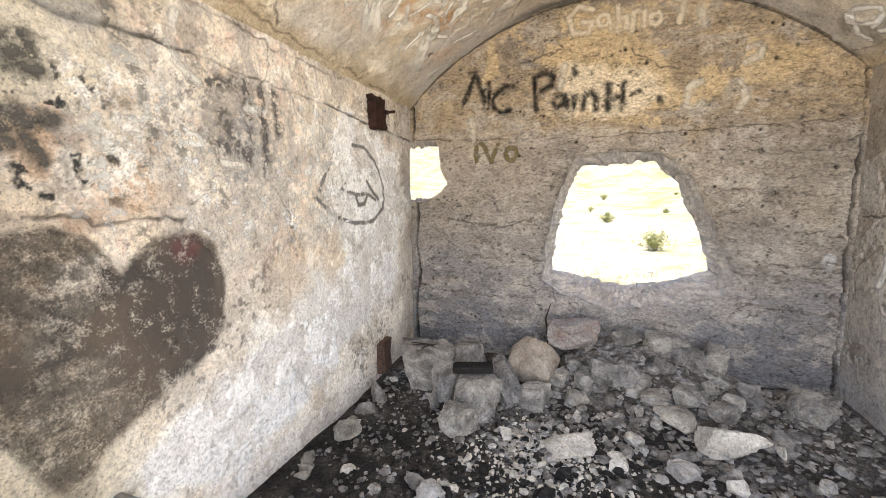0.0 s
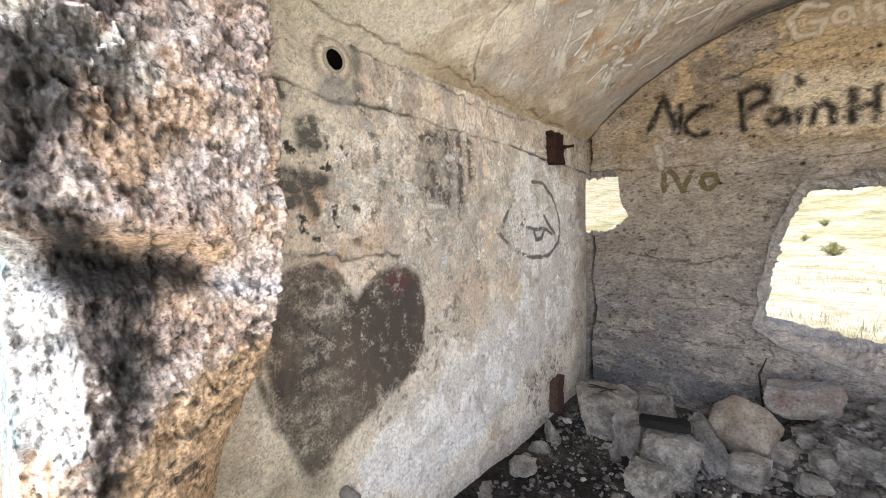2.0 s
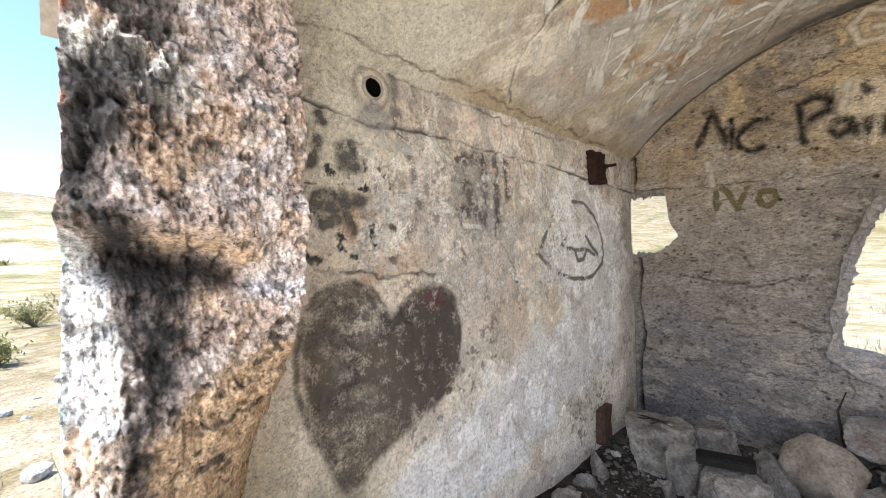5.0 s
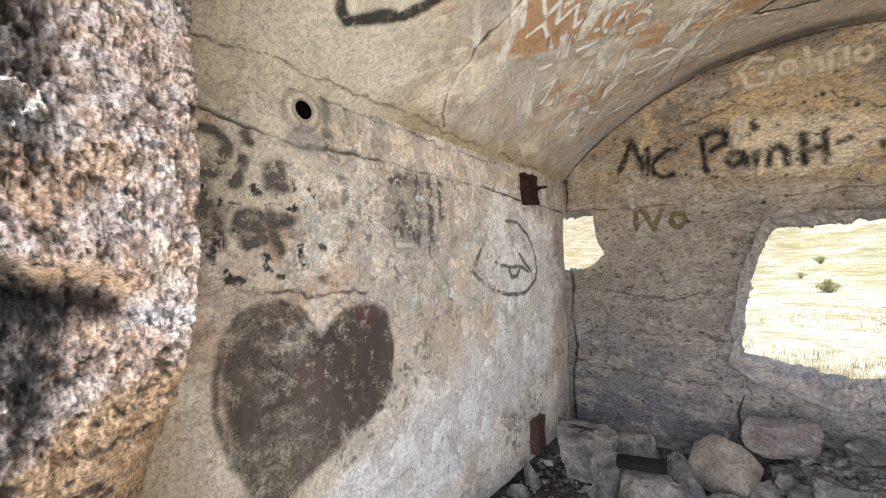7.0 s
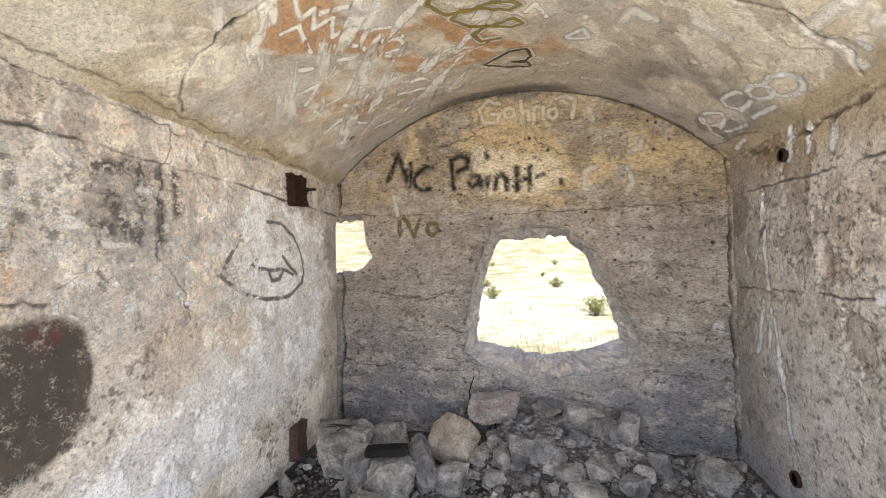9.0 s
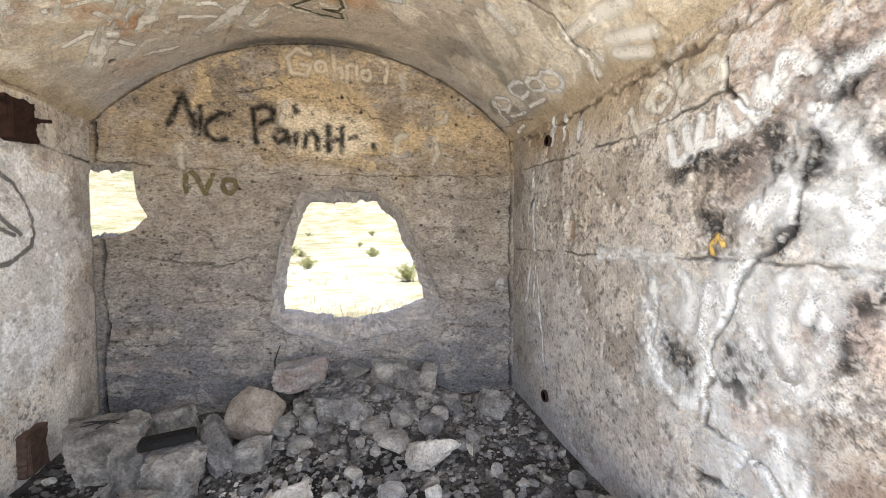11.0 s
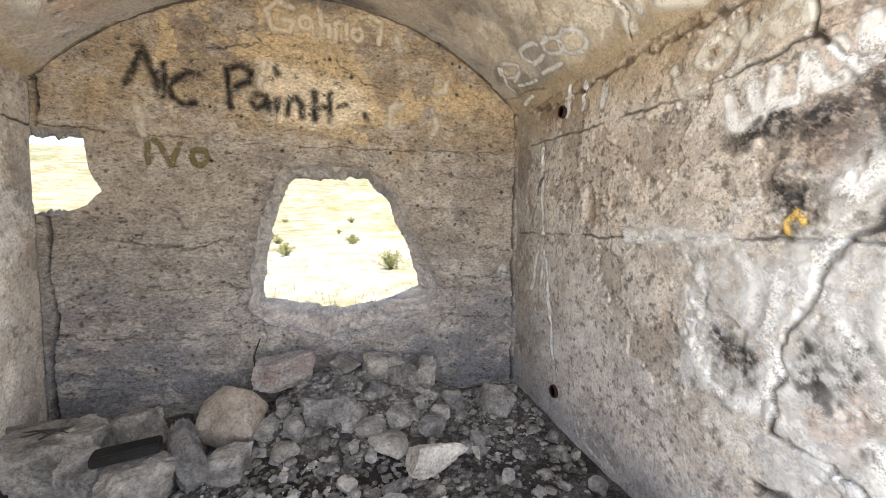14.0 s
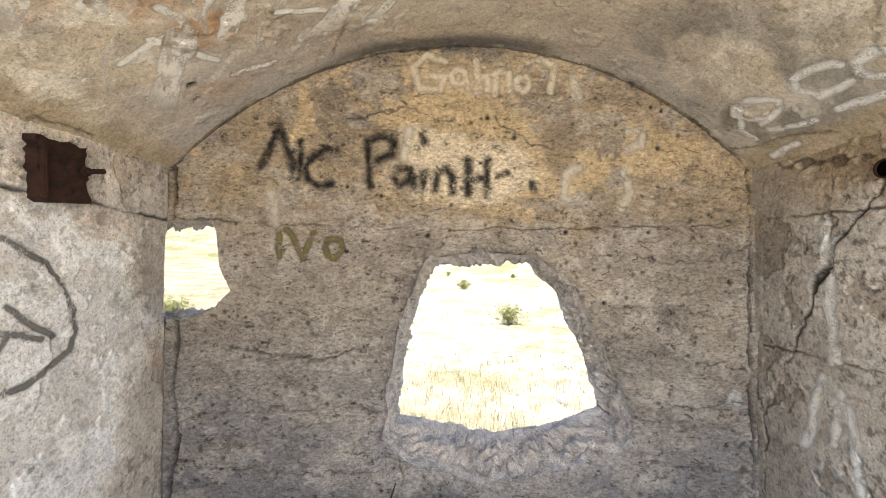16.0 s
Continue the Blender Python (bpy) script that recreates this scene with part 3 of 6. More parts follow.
def grid(u0, u1, v0, v1, step):
    u = np.linspace(u0, u1, int(round((u1 - u0) / step)) + 1)
    v = np.linspace(v0, v1, int(round((v1 - v0) / step)) + 1)
    return np.meshgrid(u, v, indexing="ij")


def hole(H, U, V, u, v, r, depth, seed=1):
    """A round hole or pit sunk into a surface."""
    d = np.hypot(U - u, V - v) + 0.25 * r * (fbm(U, V, 1.2 / r, seed, 2) - 0.5)
    return np.where(d < r * 1.25, np.minimum(H, -depth * sstep(r * 1.12, r * 0.8, d) + H * (d > r)), H)


def crack(H, colour, U, V, lines, width, depth, seed=1, wobble=0.05, shade=(0.022, 0.019, 0.016)):
    """An open crack: a groove, with the dark of its depth painted into the pigment."""
    d = lines_distance(U, V, lines, reach=0.1, wobble=wobble, seed=seed)
    open_ = sstep(0.25, 0.6, fbm(U, V, 5, seed + 2, 3))
    w = width * (0.45 + 0.9 * open_)
    m = sstep(w * 1.2, w * 0.3, d) * (0.35 + 0.65 * open_)
    return H - depth * m, mix(colour, shade, m * 0.85)


def strokes_cover(U, V, lines, width, seed=1, soft=0.6, wobble=0.02):
    d = lines_distance(U, V, lines, reach=width * 3 + 0.05, wobble=wobble, seed=seed)
    w = width * (0.8 + 0.5 * fbm(U, V, 6, seed + 4, 3))
    return sstep(w * (1 + soft), w * (1 - soft), d)


def graffiti(name, sheet, cover, colour, label, lift=0.001):
    """Paint that lies on a wall: the wall's own surface, lifted by the paint's thickness, where the paint covers it."""
    U, V, H, place, wall = sheet
    top = np.maximum.reduce([cover[:-1, :-1], cover[1:, :-1], cover[1:, 1:], cover[:-1, 1:]])
    keep = top > 0.02
    ob = link_grid(name, place(U, V, H + lift), M_SPRAY, np.broadcast_to(np.asarray(colour, float), (*U.shape, 3)), cover, keep, wall)
    return tagged(ob, label)


# ---- west wall (the long wall with the heart) ----
def west_place(U, V, H):
    return np.stack([H, U, V], -1)


U, V = grid(-3.3, 0.0, -0.2, 2.225, 0.0065)
n1, n2, n3 = fbm(U, V, 1.1, 1, 6), fbm(U, V, 4.5, 2, 6, 0.65), fbm(U, V, 22, 3, 4, 0.7)
H = 0.012 * (fbm(U, V, 1.6, 4) - 0.5) + 0.010 * (n2 - 0.5) + 0.005 * (n3 - 0.5) - 0.012
C = mix((0.68, 0.61, 0.51), (0.56, 0.525, 0.47), sstep(0.40, 0.60, n1))
C = mix(C, (0.77, 0.73, 0.66), flake(U, V, 4.5, 301, 0.53, 0.025) * 0.8)
C = mix(C, (0.47, 0.435, 0.39), flake(U, V, 6, 303, 0.58, 0.05) * sstep(0.55, 1.0, V) * 0.4)
C = mix(C, (0.78, 0.765, 0.73), flake(U, V, 9, 305, 0.585, 0.03) * 0.35)
C = mix(C, (0.17, 0.155, 0.14), flake(U, V, 26, 307, 0.62, 0.012) * sstep(0.45, 0.58, fbm(U, V, 1.6, 308, 3)) * 0.8)
C = mix(C, (0.60, 0.45, 0.37), flake(U, V, 5, 309, 0.61, 0.05) * sstep(0.9, 1.2, V) * 0.5)
C = mix(C, (0.36, 0.325, 0.29), flake(U, V, 3.2, 9, 0.56, 0.05) * 0.5 * sstep(0.85, 1.3, V))
C = mix(C, (0.56, 0.52, 0.41), sstep(-2.3, -2.75, U) * sstep(0.9, 0.5, V) * 0.8)
# flaked smooth plaster at the upper front
C = mix(C, (0.60, 0.56, 0.47), sstep(-2.35, -2.6, U + 0.3 * (n2 - 0.5)) * sstep(1.55, 1.75, V) * 0.7)
C = mix(C, (0.47, 0.335, 0.235), sstep(0.52, 0.66, fbm(U, V, 5, 12, 5)) * sstep(0.4, 0.12, np.abs(U + 2.55)) * sstep(0.35, 0.1, np.abs(V - 1.55)) * 0.85)
# band of white overspray, with cool sky light painted into the same pigment
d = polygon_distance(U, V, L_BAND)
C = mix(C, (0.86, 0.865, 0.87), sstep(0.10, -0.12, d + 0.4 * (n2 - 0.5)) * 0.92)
d = polygon_distance(U, V, L_WHITE)
C = mix(C, (0.42, 0.40, 0.375), flake(U, V, 5, 361, 0.5, 0.05) * sstep(0.28, 0.05, d) * sstep(-0.05, 0.03, d) * 0.6)
C = mix(C, (0.86, 0.855, 0.835), sstep(0.05, -0.05, d + 0.3 * (n2 - 0.5) + 0.2 * (n3 - 0.5)) * 0.9)
C = mix(C, (0.55, 0.54, 0.52), flake(U, V, 13, 363, 0.57, 0.02) * sstep(0.0, -0.1, d) * 0.7)
C = mix(C, (0.64, 0.61, 0.53), sstep(0.25, 0.05, np.abs(U + 2.82)) * sstep(0.25, 0.12, np.abs(V - 1.9)) * 0.8)
C = mix(C, (0.80, 0.79, 0.76), flake(U, V, 30, 367, 0.5, 0.02) * sstep(0.22, 0.08, np.abs(U + 2.5) + 0.2 * (n2 - 0.5)) * sstep(0.32, 0.15, np.abs(V - 1.65)) * 0.8)
C = mix(C, (0.40, 0.375, 0.345), flake(U * 1.6, V * 0.7, 4.5, 365, 0.535, 0.03) * sstep(1.0, 1.3, V) * sstep(-2.5, -2.2, U) * sstep(-1.0, -1.4, U) * 0.75)
C = mix(C, (0.33, 0.32, 0.31), flake(U, V, 34, 15, 0.45, 0.05) * sstep(0.40, 0.12, np.abs(U + 1.95) + 0.3 * (n2 - 0.5)) * sstep(0.30, 0.1, np.abs(V - 1.72) + 0.3 * (n2 - 0.5)) * 0.85)
C = mix(C, (0.30, 0.29, 0.28), flake(U, V, 8, 19, 0.52, 0.02) * sstep(0.30, 0.1, np.abs(U + 2.78)) * sstep(0.2, 0.06, np.abs(V - 1.57)) * 0.8)
# greyer foot, and the back corner's shade painted into the pigment
C = mix(C, (0.50, 0.49, 0.485), sstep(0.2, -0.1, V + 0.15 * (n1 - 0.5)) * 0.7)
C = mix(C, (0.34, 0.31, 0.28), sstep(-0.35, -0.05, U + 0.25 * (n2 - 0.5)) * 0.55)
C = np.clip(C * np.array([1.14, 1.13, 1.12]), 0, 0.88)
# lost plaster, with a ragged shallow edge
lost = sstep(0.585, 0.605, fbm(U, V, 3.4, 23, 7, 0.6) + 0.04 * (n3 - 0.5))
H = H - 0.007 * lost
C = mix(C, C * np.array([0.84, 0.82, 0.80]), lost)
# casting joints and cracks
H, C = crack(H, C, U, V, L_CRACKA + [[(-0.5, 1.94), (-0.0, 1.92)]], 0.0075, 0.016, 3, 0.035)
H, C = crack(H, C, U, V, L_CRACKB, 0.007, 0.012, 5, 0.06, (0.10, 0.08, 0.065))
H, C = crack(H, C, U, V, L_CRACKV, 0.0055, 0.010, 7, 0.07, (0.09, 0.075, 0.06))
H, C = crack(H, C, U, V, [[(-2.5, 2.2), (-2.1, 2.18), (-1.6, 2.16), (-1.0, 2.17)]], 0.005, 0.006, 11, 0.06, (0.22, 0.18, 0.15))
# the pipe hole with its mortar collar, and small holes
r = np.hypot(U + 2.60, V - 2.11)
H = H + 0.012 * sstep(0.095, 0.08, r + 0.02 * (n2 - 0.5)) * sstep(0.03, 0.05, r)
C = mix(C, (0.40, 0.34, 0.28), sstep(0.11, 0.09, r + 0.03 * (n2 - 0.5)) * sstep(0.06, 0.085, r) * 0.8)
C = mix(C, (0.35, 0.34, 0.33), sstep(0.09, 0.05, np.hypot((U + 2.58) * 0.7, V - 1.99) + 0.03 * (n2 - 0.5)) * 0.75)
H = hole(H, U, V, -2.60, 2.11, 0.042, 0.14, 2)
H = hole(H, U, V, -1.17, 0.84, 0.03, 0.02, 3)
H = hole(H, U, V, -2.53, 2.04, 0.008, 0.02, 4)
# black painted into the pipe hole for the shade of its depth
C = mix(C, (0.006, 0.006, 0.006), sstep(0.046, 0.040, r))
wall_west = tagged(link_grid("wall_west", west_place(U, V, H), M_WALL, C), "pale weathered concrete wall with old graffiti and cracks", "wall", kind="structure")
WEST = (U, V, H, west_place, wall_west)

heart = polygon_distance(U, V, L_HEART)
speckle = flake(U, V, 75, 31, 0.58, 0.03)
fill = sstep(0.03, -0.025, heart + 0.04 * (n2 - 0.5)) * np.clip(0.74 - 0.14 * flake(U, V, 4, 32, 0.53, 0.1) - 0.06 * speckle, 0.1, 1)
dark_lobe = sstep(0.03, -0.06, heart) * sstep(0.36, 0.1, np.hypot(U + 2.28, (V - 1.0) * 0.8)) * 0.5
rim = strokes_cover(U, V, L_RIM, 0.014, 35, 0.9, 0.02) * 0.6
tail = sstep(0.12, 0.0, np.hypot((U + 2.72), (V - 0.45) * 0.8) + 0.08 * (n2 - 0.5)) * 0.4
cover = np.clip(np.maximum(fill, rim) + dark_lobe * (1 - 0.1 * speckle), 0, 0.95)
tone = mix((0.14, 0.115, 0.095), (0.085, 0.077, 0.072), sstep(0.42, 0.58, fbm(U, V, 4, 33, 5)))
tone = mix(tone, (0.07, 0.062, 0.058), np.clip(dark_lobe * 1.6 + rim * 0.5, 0, 1))
tone = mix(tone, (0.16, 0.05, 0.055), sstep(0.09, 0.03, np.hypot(U + 2.26, V - 1.2)) * 0.5)
graffiti("heart_painting", WEST, np.maximum(cover, tail), tone, "large faded brown and black sprayed heart")
graffiti("face_drawing", WEST, strokes_cover(U, V, L_SMILE, 0.0115, 41, 0.7, 0.014) * 0.85, (0.19, 0.186, 0.18), "thin grey sprayed round face")
graffiti("pale_arcs", WEST, strokes_cover(U, V, L_ARC, 0.018, 43) * 0.8, (0.70, 0.68, 0.63), "faint white sprayed arcs")
graffiti("dark_letters", WEST, strokes_cover(U, V, L_DARKLET, 0.021, 45, 0.8) * 0.9 * (0.62 + 0.38 * flake(U, V, 22, 373, 0.46, 0.03)), (0.13, 0.125, 0.115), "blurred grey sprayed letters half rubbed out")
graffiti("grey_arc", WEST, strokes_cover(U, V, L_RING, 0.022, 46, 0.9) * 0.6, (0.24, 0.23, 0.21), "faded grey sprayed arc round a pipe hole")
graffiti("grey_stripes", WEST, strokes_cover(U, V, L_STRIPES, 0.028, 47, 0.9) * 0.75 * flake(U, V, 30, 375, 0.44, 0.05), (0.15, 0.14, 0.135), "smeared grey sprayed stripes")
speck = sstep(0.56, 0.62, fbm(U, V, 26, 49, 4, 0.7)) * sstep(0.35, 0.55, fbm(U, V, 3, 51, 4)) * sstep(0.9, 0.5, np.abs(U + 1.9)) * sstep(0.5, 0.25, np.abs(V - 1.55))
graffiti("white_speckle", WEST, speck * 0.75, (0.78, 0.78, 0.76), "chipped white paint speckles")
speck = sstep(0.6, 0.66, fbm(U, V, 20, 53, 4, 0.7)) * sstep(-2.35, -2.6, U) * sstep(0.3, 0.15, np.abs(V - 1.58))
graffiti("black_speckle", WEST, speck * 0.8, (0.06, 0.06, 0.06), "chipped black paint speckles")


# ---- north wall (the back wall with the broken window) ----
def north_place(U, V, H):
    return np.stack([U, BACK - H, V], -1)


def arch(x):
    return ZC + np.sqrt(np.maximum(RV ** 2 - (x - W / 2) ** 2, 0.01))


def ragged(U, V, pts, seed, amount=0.05):
    return polygon_distance(U, V, pts) + amount * 1.5 * (fbm(U, V, 8, seed, 5, 0.62) - 0.5)


def cut(U, V, sds, step):
    """Moves the grid points next to an outline onto it, and says which faces remain."""
    U, V = U.copy(), V.copy()
    keep = np.ones((U.shape[0] - 1, U.shape[1] - 1), bool)
    for sd in sds:
        gu, gv = np.gradient(sd, step)
        norm = np.maximum(np.hypot(gu, gv), 0.3)
        near = np.abs(sd) < step * 0.75
        U[near] -= (sd * gu / norm ** 2)[near]
        V[near] -= (sd * gv / norm ** 2)[near]
        gone = (sd < -step * 0.75)
        keep &= ~(gone[:-1, :-1] | gone[1:, :-1] | gone[1:, 1:] | gone[:-1, 1:])
    return U, V, keep


STEP = 0.0065
U, V = grid(-0.02, W + 0.02, -0.2, 2.95, STEP)
sd_window, sd_notch, sd_arch = ragged(U, V, WINDOW_IN, 61), ragged(U, V, NOTCH, 63, 0.014), arch(U) + 0.02 - V
U, V, keep = cut(U, V, [sd_window, sd_notch, sd_arch], STEP)
n1, n2, n3 = fbm(U, V, 1.2, 65, 6), fbm(U, V, 5, 66, 6, 0.65), fbm(U, V, 24, 67, 4, 0.7)
boards = fbm(U * 0.16, V, 11, 68, 5, 0.6)
H = 0.012 * (n1 - 0.5) + 0.012 * (n2 - 0.5) + 0.006 * (n3 - 0.5) + 0.012 * (boards - 0.5) - 0.012
H = H - 0.022 * sstep(0.10, 0.0, sd_window + 0.12 * (n2 - 0.5)) - 0.02 * flake(U, V, 12, 371, 0.5, 0.02) * sstep(0.16, 0.03, sd_window)
C = mix((0.31, 0.27, 0.225), (0.41, 0.355, 0.29), sstep(0.35, 0.65, n1))
C = mix(C, (0.36, 0.275, 0.175), sstep(1.70, 2.1, V + 0.4 * (n2 - 0.5)) * 0.85)
# shade and cool sky tint of the lower wall, painted into the pigment
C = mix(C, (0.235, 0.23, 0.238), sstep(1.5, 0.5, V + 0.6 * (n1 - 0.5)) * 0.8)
C = mix(C, (0.42, 0.37, 0.32), sstep(0.52, 0.7, boards) * 0.35)
C = mix(C, (0.24, 0.21, 0.18), sstep(0.52, 0.7, fbm(U * 0.4, V, 6, 69, 6)) * 0.5)
# more painted shade, bluer, close to the floor
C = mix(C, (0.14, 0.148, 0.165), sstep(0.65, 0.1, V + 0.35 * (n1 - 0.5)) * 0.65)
C = mix(C, (0.50, 0.455, 0.40), flake(U * 0.7, V, 8, 311, 0.575, 0.03) * 0.4)
C = mix(C, (0.16, 0.14, 0.125), flake(U * 0.6, V, 13, 313, 0.61, 0.03) * 0.4)
C = mix(C, (0.54, 0.42, 0.27), flake(U, V, 6, 315, 0.57, 0.02) * sstep(1.9, 2.3, V) * 0.7)
H = H - 0.007 * flake(U * 0.5, V, 8, 317, 0.57, 0.01) - 0.009 * flake(U * 0.7, V, 16, 319, 0.63, 0.01)
spall = sstep(0.03, -0.02, polygon_distance(U, V, B_SPALL) + 0.16 * (n2 - 0.5)) * sstep(0.43, 0.47, fbm(U, V, 4.5, 70, 6, 0.62))
H = H - 0.010 * spall
C = mix(C, (0.56, 0.43, 0.255), spall * 0.75)
C = mix(C, (0.68, 0.58, 0.43), sstep(0.04, -0.04, polygon_distance(U, V, B_CREAM) + 0.25 * (n2 - 0.5)) * 0.85)
C = mix(C, (0.30, 0.235, 0.165), sstep(0.02, -0.02, polygon_distance(U, V, B_PATCH) + 0.05 * (n2 - 0.5)) * 0.85)
C = mix(C, (0.10, 0.095, 0.09), sstep(0.16, 0.0, sd_arch - 0.02) * sstep(0.45, 0.0, np.abs(U - 1.5) - 0.1) * sstep(0.35, 0.6, n2 + 0.1) * 0.8)
C = mix(C, (0.40, 0.375, 0.36), sstep(0.18, 0.0, sd_window) * sstep(1.0, 0.6, V) * 0.7)
C = mix(C, (0.47, 0.46, 0.45), sstep(0.05, 0.03, np.hypot((U - 3.09), (V - 0.94) * 0.7) + 0.04 * (n2 - 0.5)) * 0.9)
C = mix(C, (0.44, 0.43, 0.41), sstep(0.06, 0.03, np.hypot((U - 2.62) * 0.8, (V - 0.5) * 1.6) + 0.04 * (n2 - 0.5)) * 0.8)
H, C = crack(H, C, U, V, B_LINE[:1], 0.0045, 0.008, 71, 0.04, (0.10, 0.08, 0.06))
H, C = crack(H, C, U, V, [[(0.03, 1.4), (0.05, 1.26), (0.02, 0.98), (0.07, 0.71), (0.015, 0.5), (0.02, 0.0)], [(0.012, 2.2), (0.016, 1.9)]], 0.012, 0.06, 73, 0.03, (0.02, 0.018, 0.016))
H, C = crack(H, C, U, V, [[(3.19, 2.2), (3.195, 1.7), (3.18, 1.2), (3.19, 0.6), (3.19, 0.0)]], 0.010, 0.05, 74, 0.04, (0.03, 0.027, 0.024))
H, C = crack(H, C, U, V, [[(0.12, 0.83), (0.87, 0.9), (1.2, 0.86)], [(0.06, 0.58), (0.66, 0.53), (1.21, 0.53)], [(2.5, 1.2), (3.16, 1.11)], [(2.5, 0.85), (3.15, 0.91)], [(2.44, 1.77), (2.84, 1.67), (3.18, 1.78)], [(0.3, 1.22), (0.8, 1.16), (1.1, 1.2)], [(2.5, 1.45), (3.1, 1.4)], [(2.6, 0.6), (3.15, 0.56)]], 0.007, 0.012, 77, 0.10, (0.13, 0.115, 0.10))
H, C = crack(H, C, U, V, B_LINE[2:4], 0.006, 0.008, 75, 0.09, (0.16, 0.14, 0.125))
H, C = crack(H, C, U, V, [[(1.25, 0.62), (1.3, 0.5), (1.27, 0.36)], [(0.75, 2.62), (1.0, 2.5), (1.35, 2.55), (1.5, 2.42)], [(1.8, 2.5), (1.95, 2.36), (2.1, 2.3)], [(2.1, 1.86), (2.0, 1.78), (1.9, 1.7)]], 0.006, 0.008, 76, 0.08, (0.14, 0.11, 0.085))
edge = np.abs(sd_arch - 0.02)
H = H - 0.02 * sstep(0.012, 0.004, edge + 0.02 * (n2 - 0.5))
C = mix(C, (0.05, 0.045, 0.04), sstep(0.014, 0.004, edge + 0.02 * (n2 - 0.5)) * 0.8)
# pits, each with its inner shade painted in as near-black
for k, (u, v) in enumerate(BACK_PITS[0]):
    H = hole(H, U, V, u, v, (0.017, 0.011, 0.013)[k % 3], 0.035, 80 + k)
    C = mix(C, (0.008, 0.007, 0.006), sstep((0.017, 0.011, 0.013)[k % 3] * 1.3, 0.006, np.hypot(U - u, V - v)) * 0.9)
pick = np.random.default_rng(11)
for k in range(260):
    u, v, s = pick.uniform(0.1, 3.1), pick.uniform(0.3, 2.7), pick.uniform(0.006, 0.015)
    i, j = int((u + 0.02) / STEP), int((v + 0.2) / STEP)
    w = (slice(i - 6, i + 7), slice(j - 6, j + 7))
    if H[w].size:
        H[w] = hole(H[w], U[w], V[w], u, v, s, 0.015, k)
        # shade inside the small pit, as dark pigment
        C[w] = mix(C[w], (0.06, 0.05, 0.042), sstep(s * 1.2, s * 0.5, np.hypot(U[w] - u, V[w] - v)) * 0.75)
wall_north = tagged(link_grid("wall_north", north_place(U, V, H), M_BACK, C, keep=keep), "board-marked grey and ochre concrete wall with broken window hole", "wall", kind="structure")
NORTH = (U, V, H, north_place, wall_north)
graffiti("black_lettering", NORTH, strokes_cover(U, V, NO_WORD, 0.019, 101, 0.95) * 0.72, (0.018, 0.017, 0.016), "blurred black sprayed word of two letters")
graffiti("black_lettering", NORTH, strokes_cover(U, V, PAINT_WORD, 0.019, 103, 0.95) * 0.72, (0.018, 0.017, 0.016), "blurred black sprayed word with two dots")
graffiti("olive_lettering", NORTH, strokes_cover(U, V, SMALL_WORD, 0.015, 105, 0.7) * 0.95, (0.14, 0.115, 0.05), "small olive sprayed letters")
graffiti("pale_lettering", NORTH, strokes_cover(U, V, PALE_NAME + PALE_NAME_END, 0.02, 107, 0.9) * 0.75, (0.62, 0.53, 0.40), "faint cream sprayed letters under the arch")
graffiti("pale_loops", NORTH, strokes_cover(U, V, PALE_LOOPS, 0.026, 109, 0.95) * 0.62, (0.60, 0.54, 0.44), "faint cream sprayed loops")


def reveal(name, inner, outer, seeds, label):
    """The broken thickness of the wall between the inner and the outer outline of an opening."""
    def even(pts, count):
        ring = np.array(list(pts) + [pts[0]], float)
        lengths = np.r_[0, np.cumsum(np.hypot(*np.diff(ring, axis=0).T))]
        s = np.linspace(0, lengths[-1], count, endpoint=False)
        return np.stack([np.interp(s, lengths, ring[:, 0]), np.interp(s, lengths, ring[:, 1])], -1)

    def settle(p, sd_of):
        for _ in range(6):
            e = 0.004
            s0 = sd_of(p[:, 0], p[:, 1])
            g = np.stack([(sd_of(p[:, 0] + e, p[:, 1]) - s0) / e, (sd_of(p[:, 0], p[:, 1] + e) - s0) / e], -1)
            p = p - 0.7 * (s0 / np.maximum((g ** 2).sum(1), 0.3))[:, None] * g
        return p

    count, across = 640, 30
    a = settle(even(inner, count), lambda x, z: ragged(x, z, inner, seeds[0], seeds[2]))
    b = even(outer, count)
    shift = np.argmin(((b - a[0]) ** 2).sum(1))
    b = np.roll(b, -shift, axis=0)
    b = settle(b, lambda x, z: ragged(x, z, outer, seeds[1], seeds[2]))
    mid = a.mean(0)
    t = np.linspace(0, 1, across)[None, :, None]
    P2 = a[:, None] * (1 - t) + b[:, None] * t
    ang = np.arctan2(P2[..., 1] - mid[1], P2[..., 0] - mid[0])
    depth = np.broadcast_to(t[..., 0] * THICK, ang.shape)
    rough = ((fbm(ang * 2.2 + 20, depth * 4, 5, seeds[0] + 3, 6, 0.68) - 0.5) * 0.15 + 0.02 * (flake(ang * 1.2, depth * 2, 9, seeds[0] + 5, 0.5, 0.08) - 0.5)) * np.sin(np.pi * t[..., 0]) ** 0.5
    out = P2 - mid
    P2 = P2 + out / np.linalg.norm(out, axis=-1, keepdims=True) * rough[..., None]
    P = np.stack([P2[..., 0], BACK + 0.028 + depth * (THICK - 0.028) / THICK - 0.02 * (t[..., 0] < 0.01), P2[..., 1]], -1)
    f1 = fbm(ang * 3 + 9, depth * 5, 3, seeds[0] + 7, 6, 0.65)
    colour = mix((0.46, 0.42, 0.385), (0.62, 0.565, 0.51), sstep(0.35, 0.65, f1))
    ob = link_grid(name, P, M_BREAK, colour, closed=True)
    return tagged(ob, label, "window opening", kind="structure")


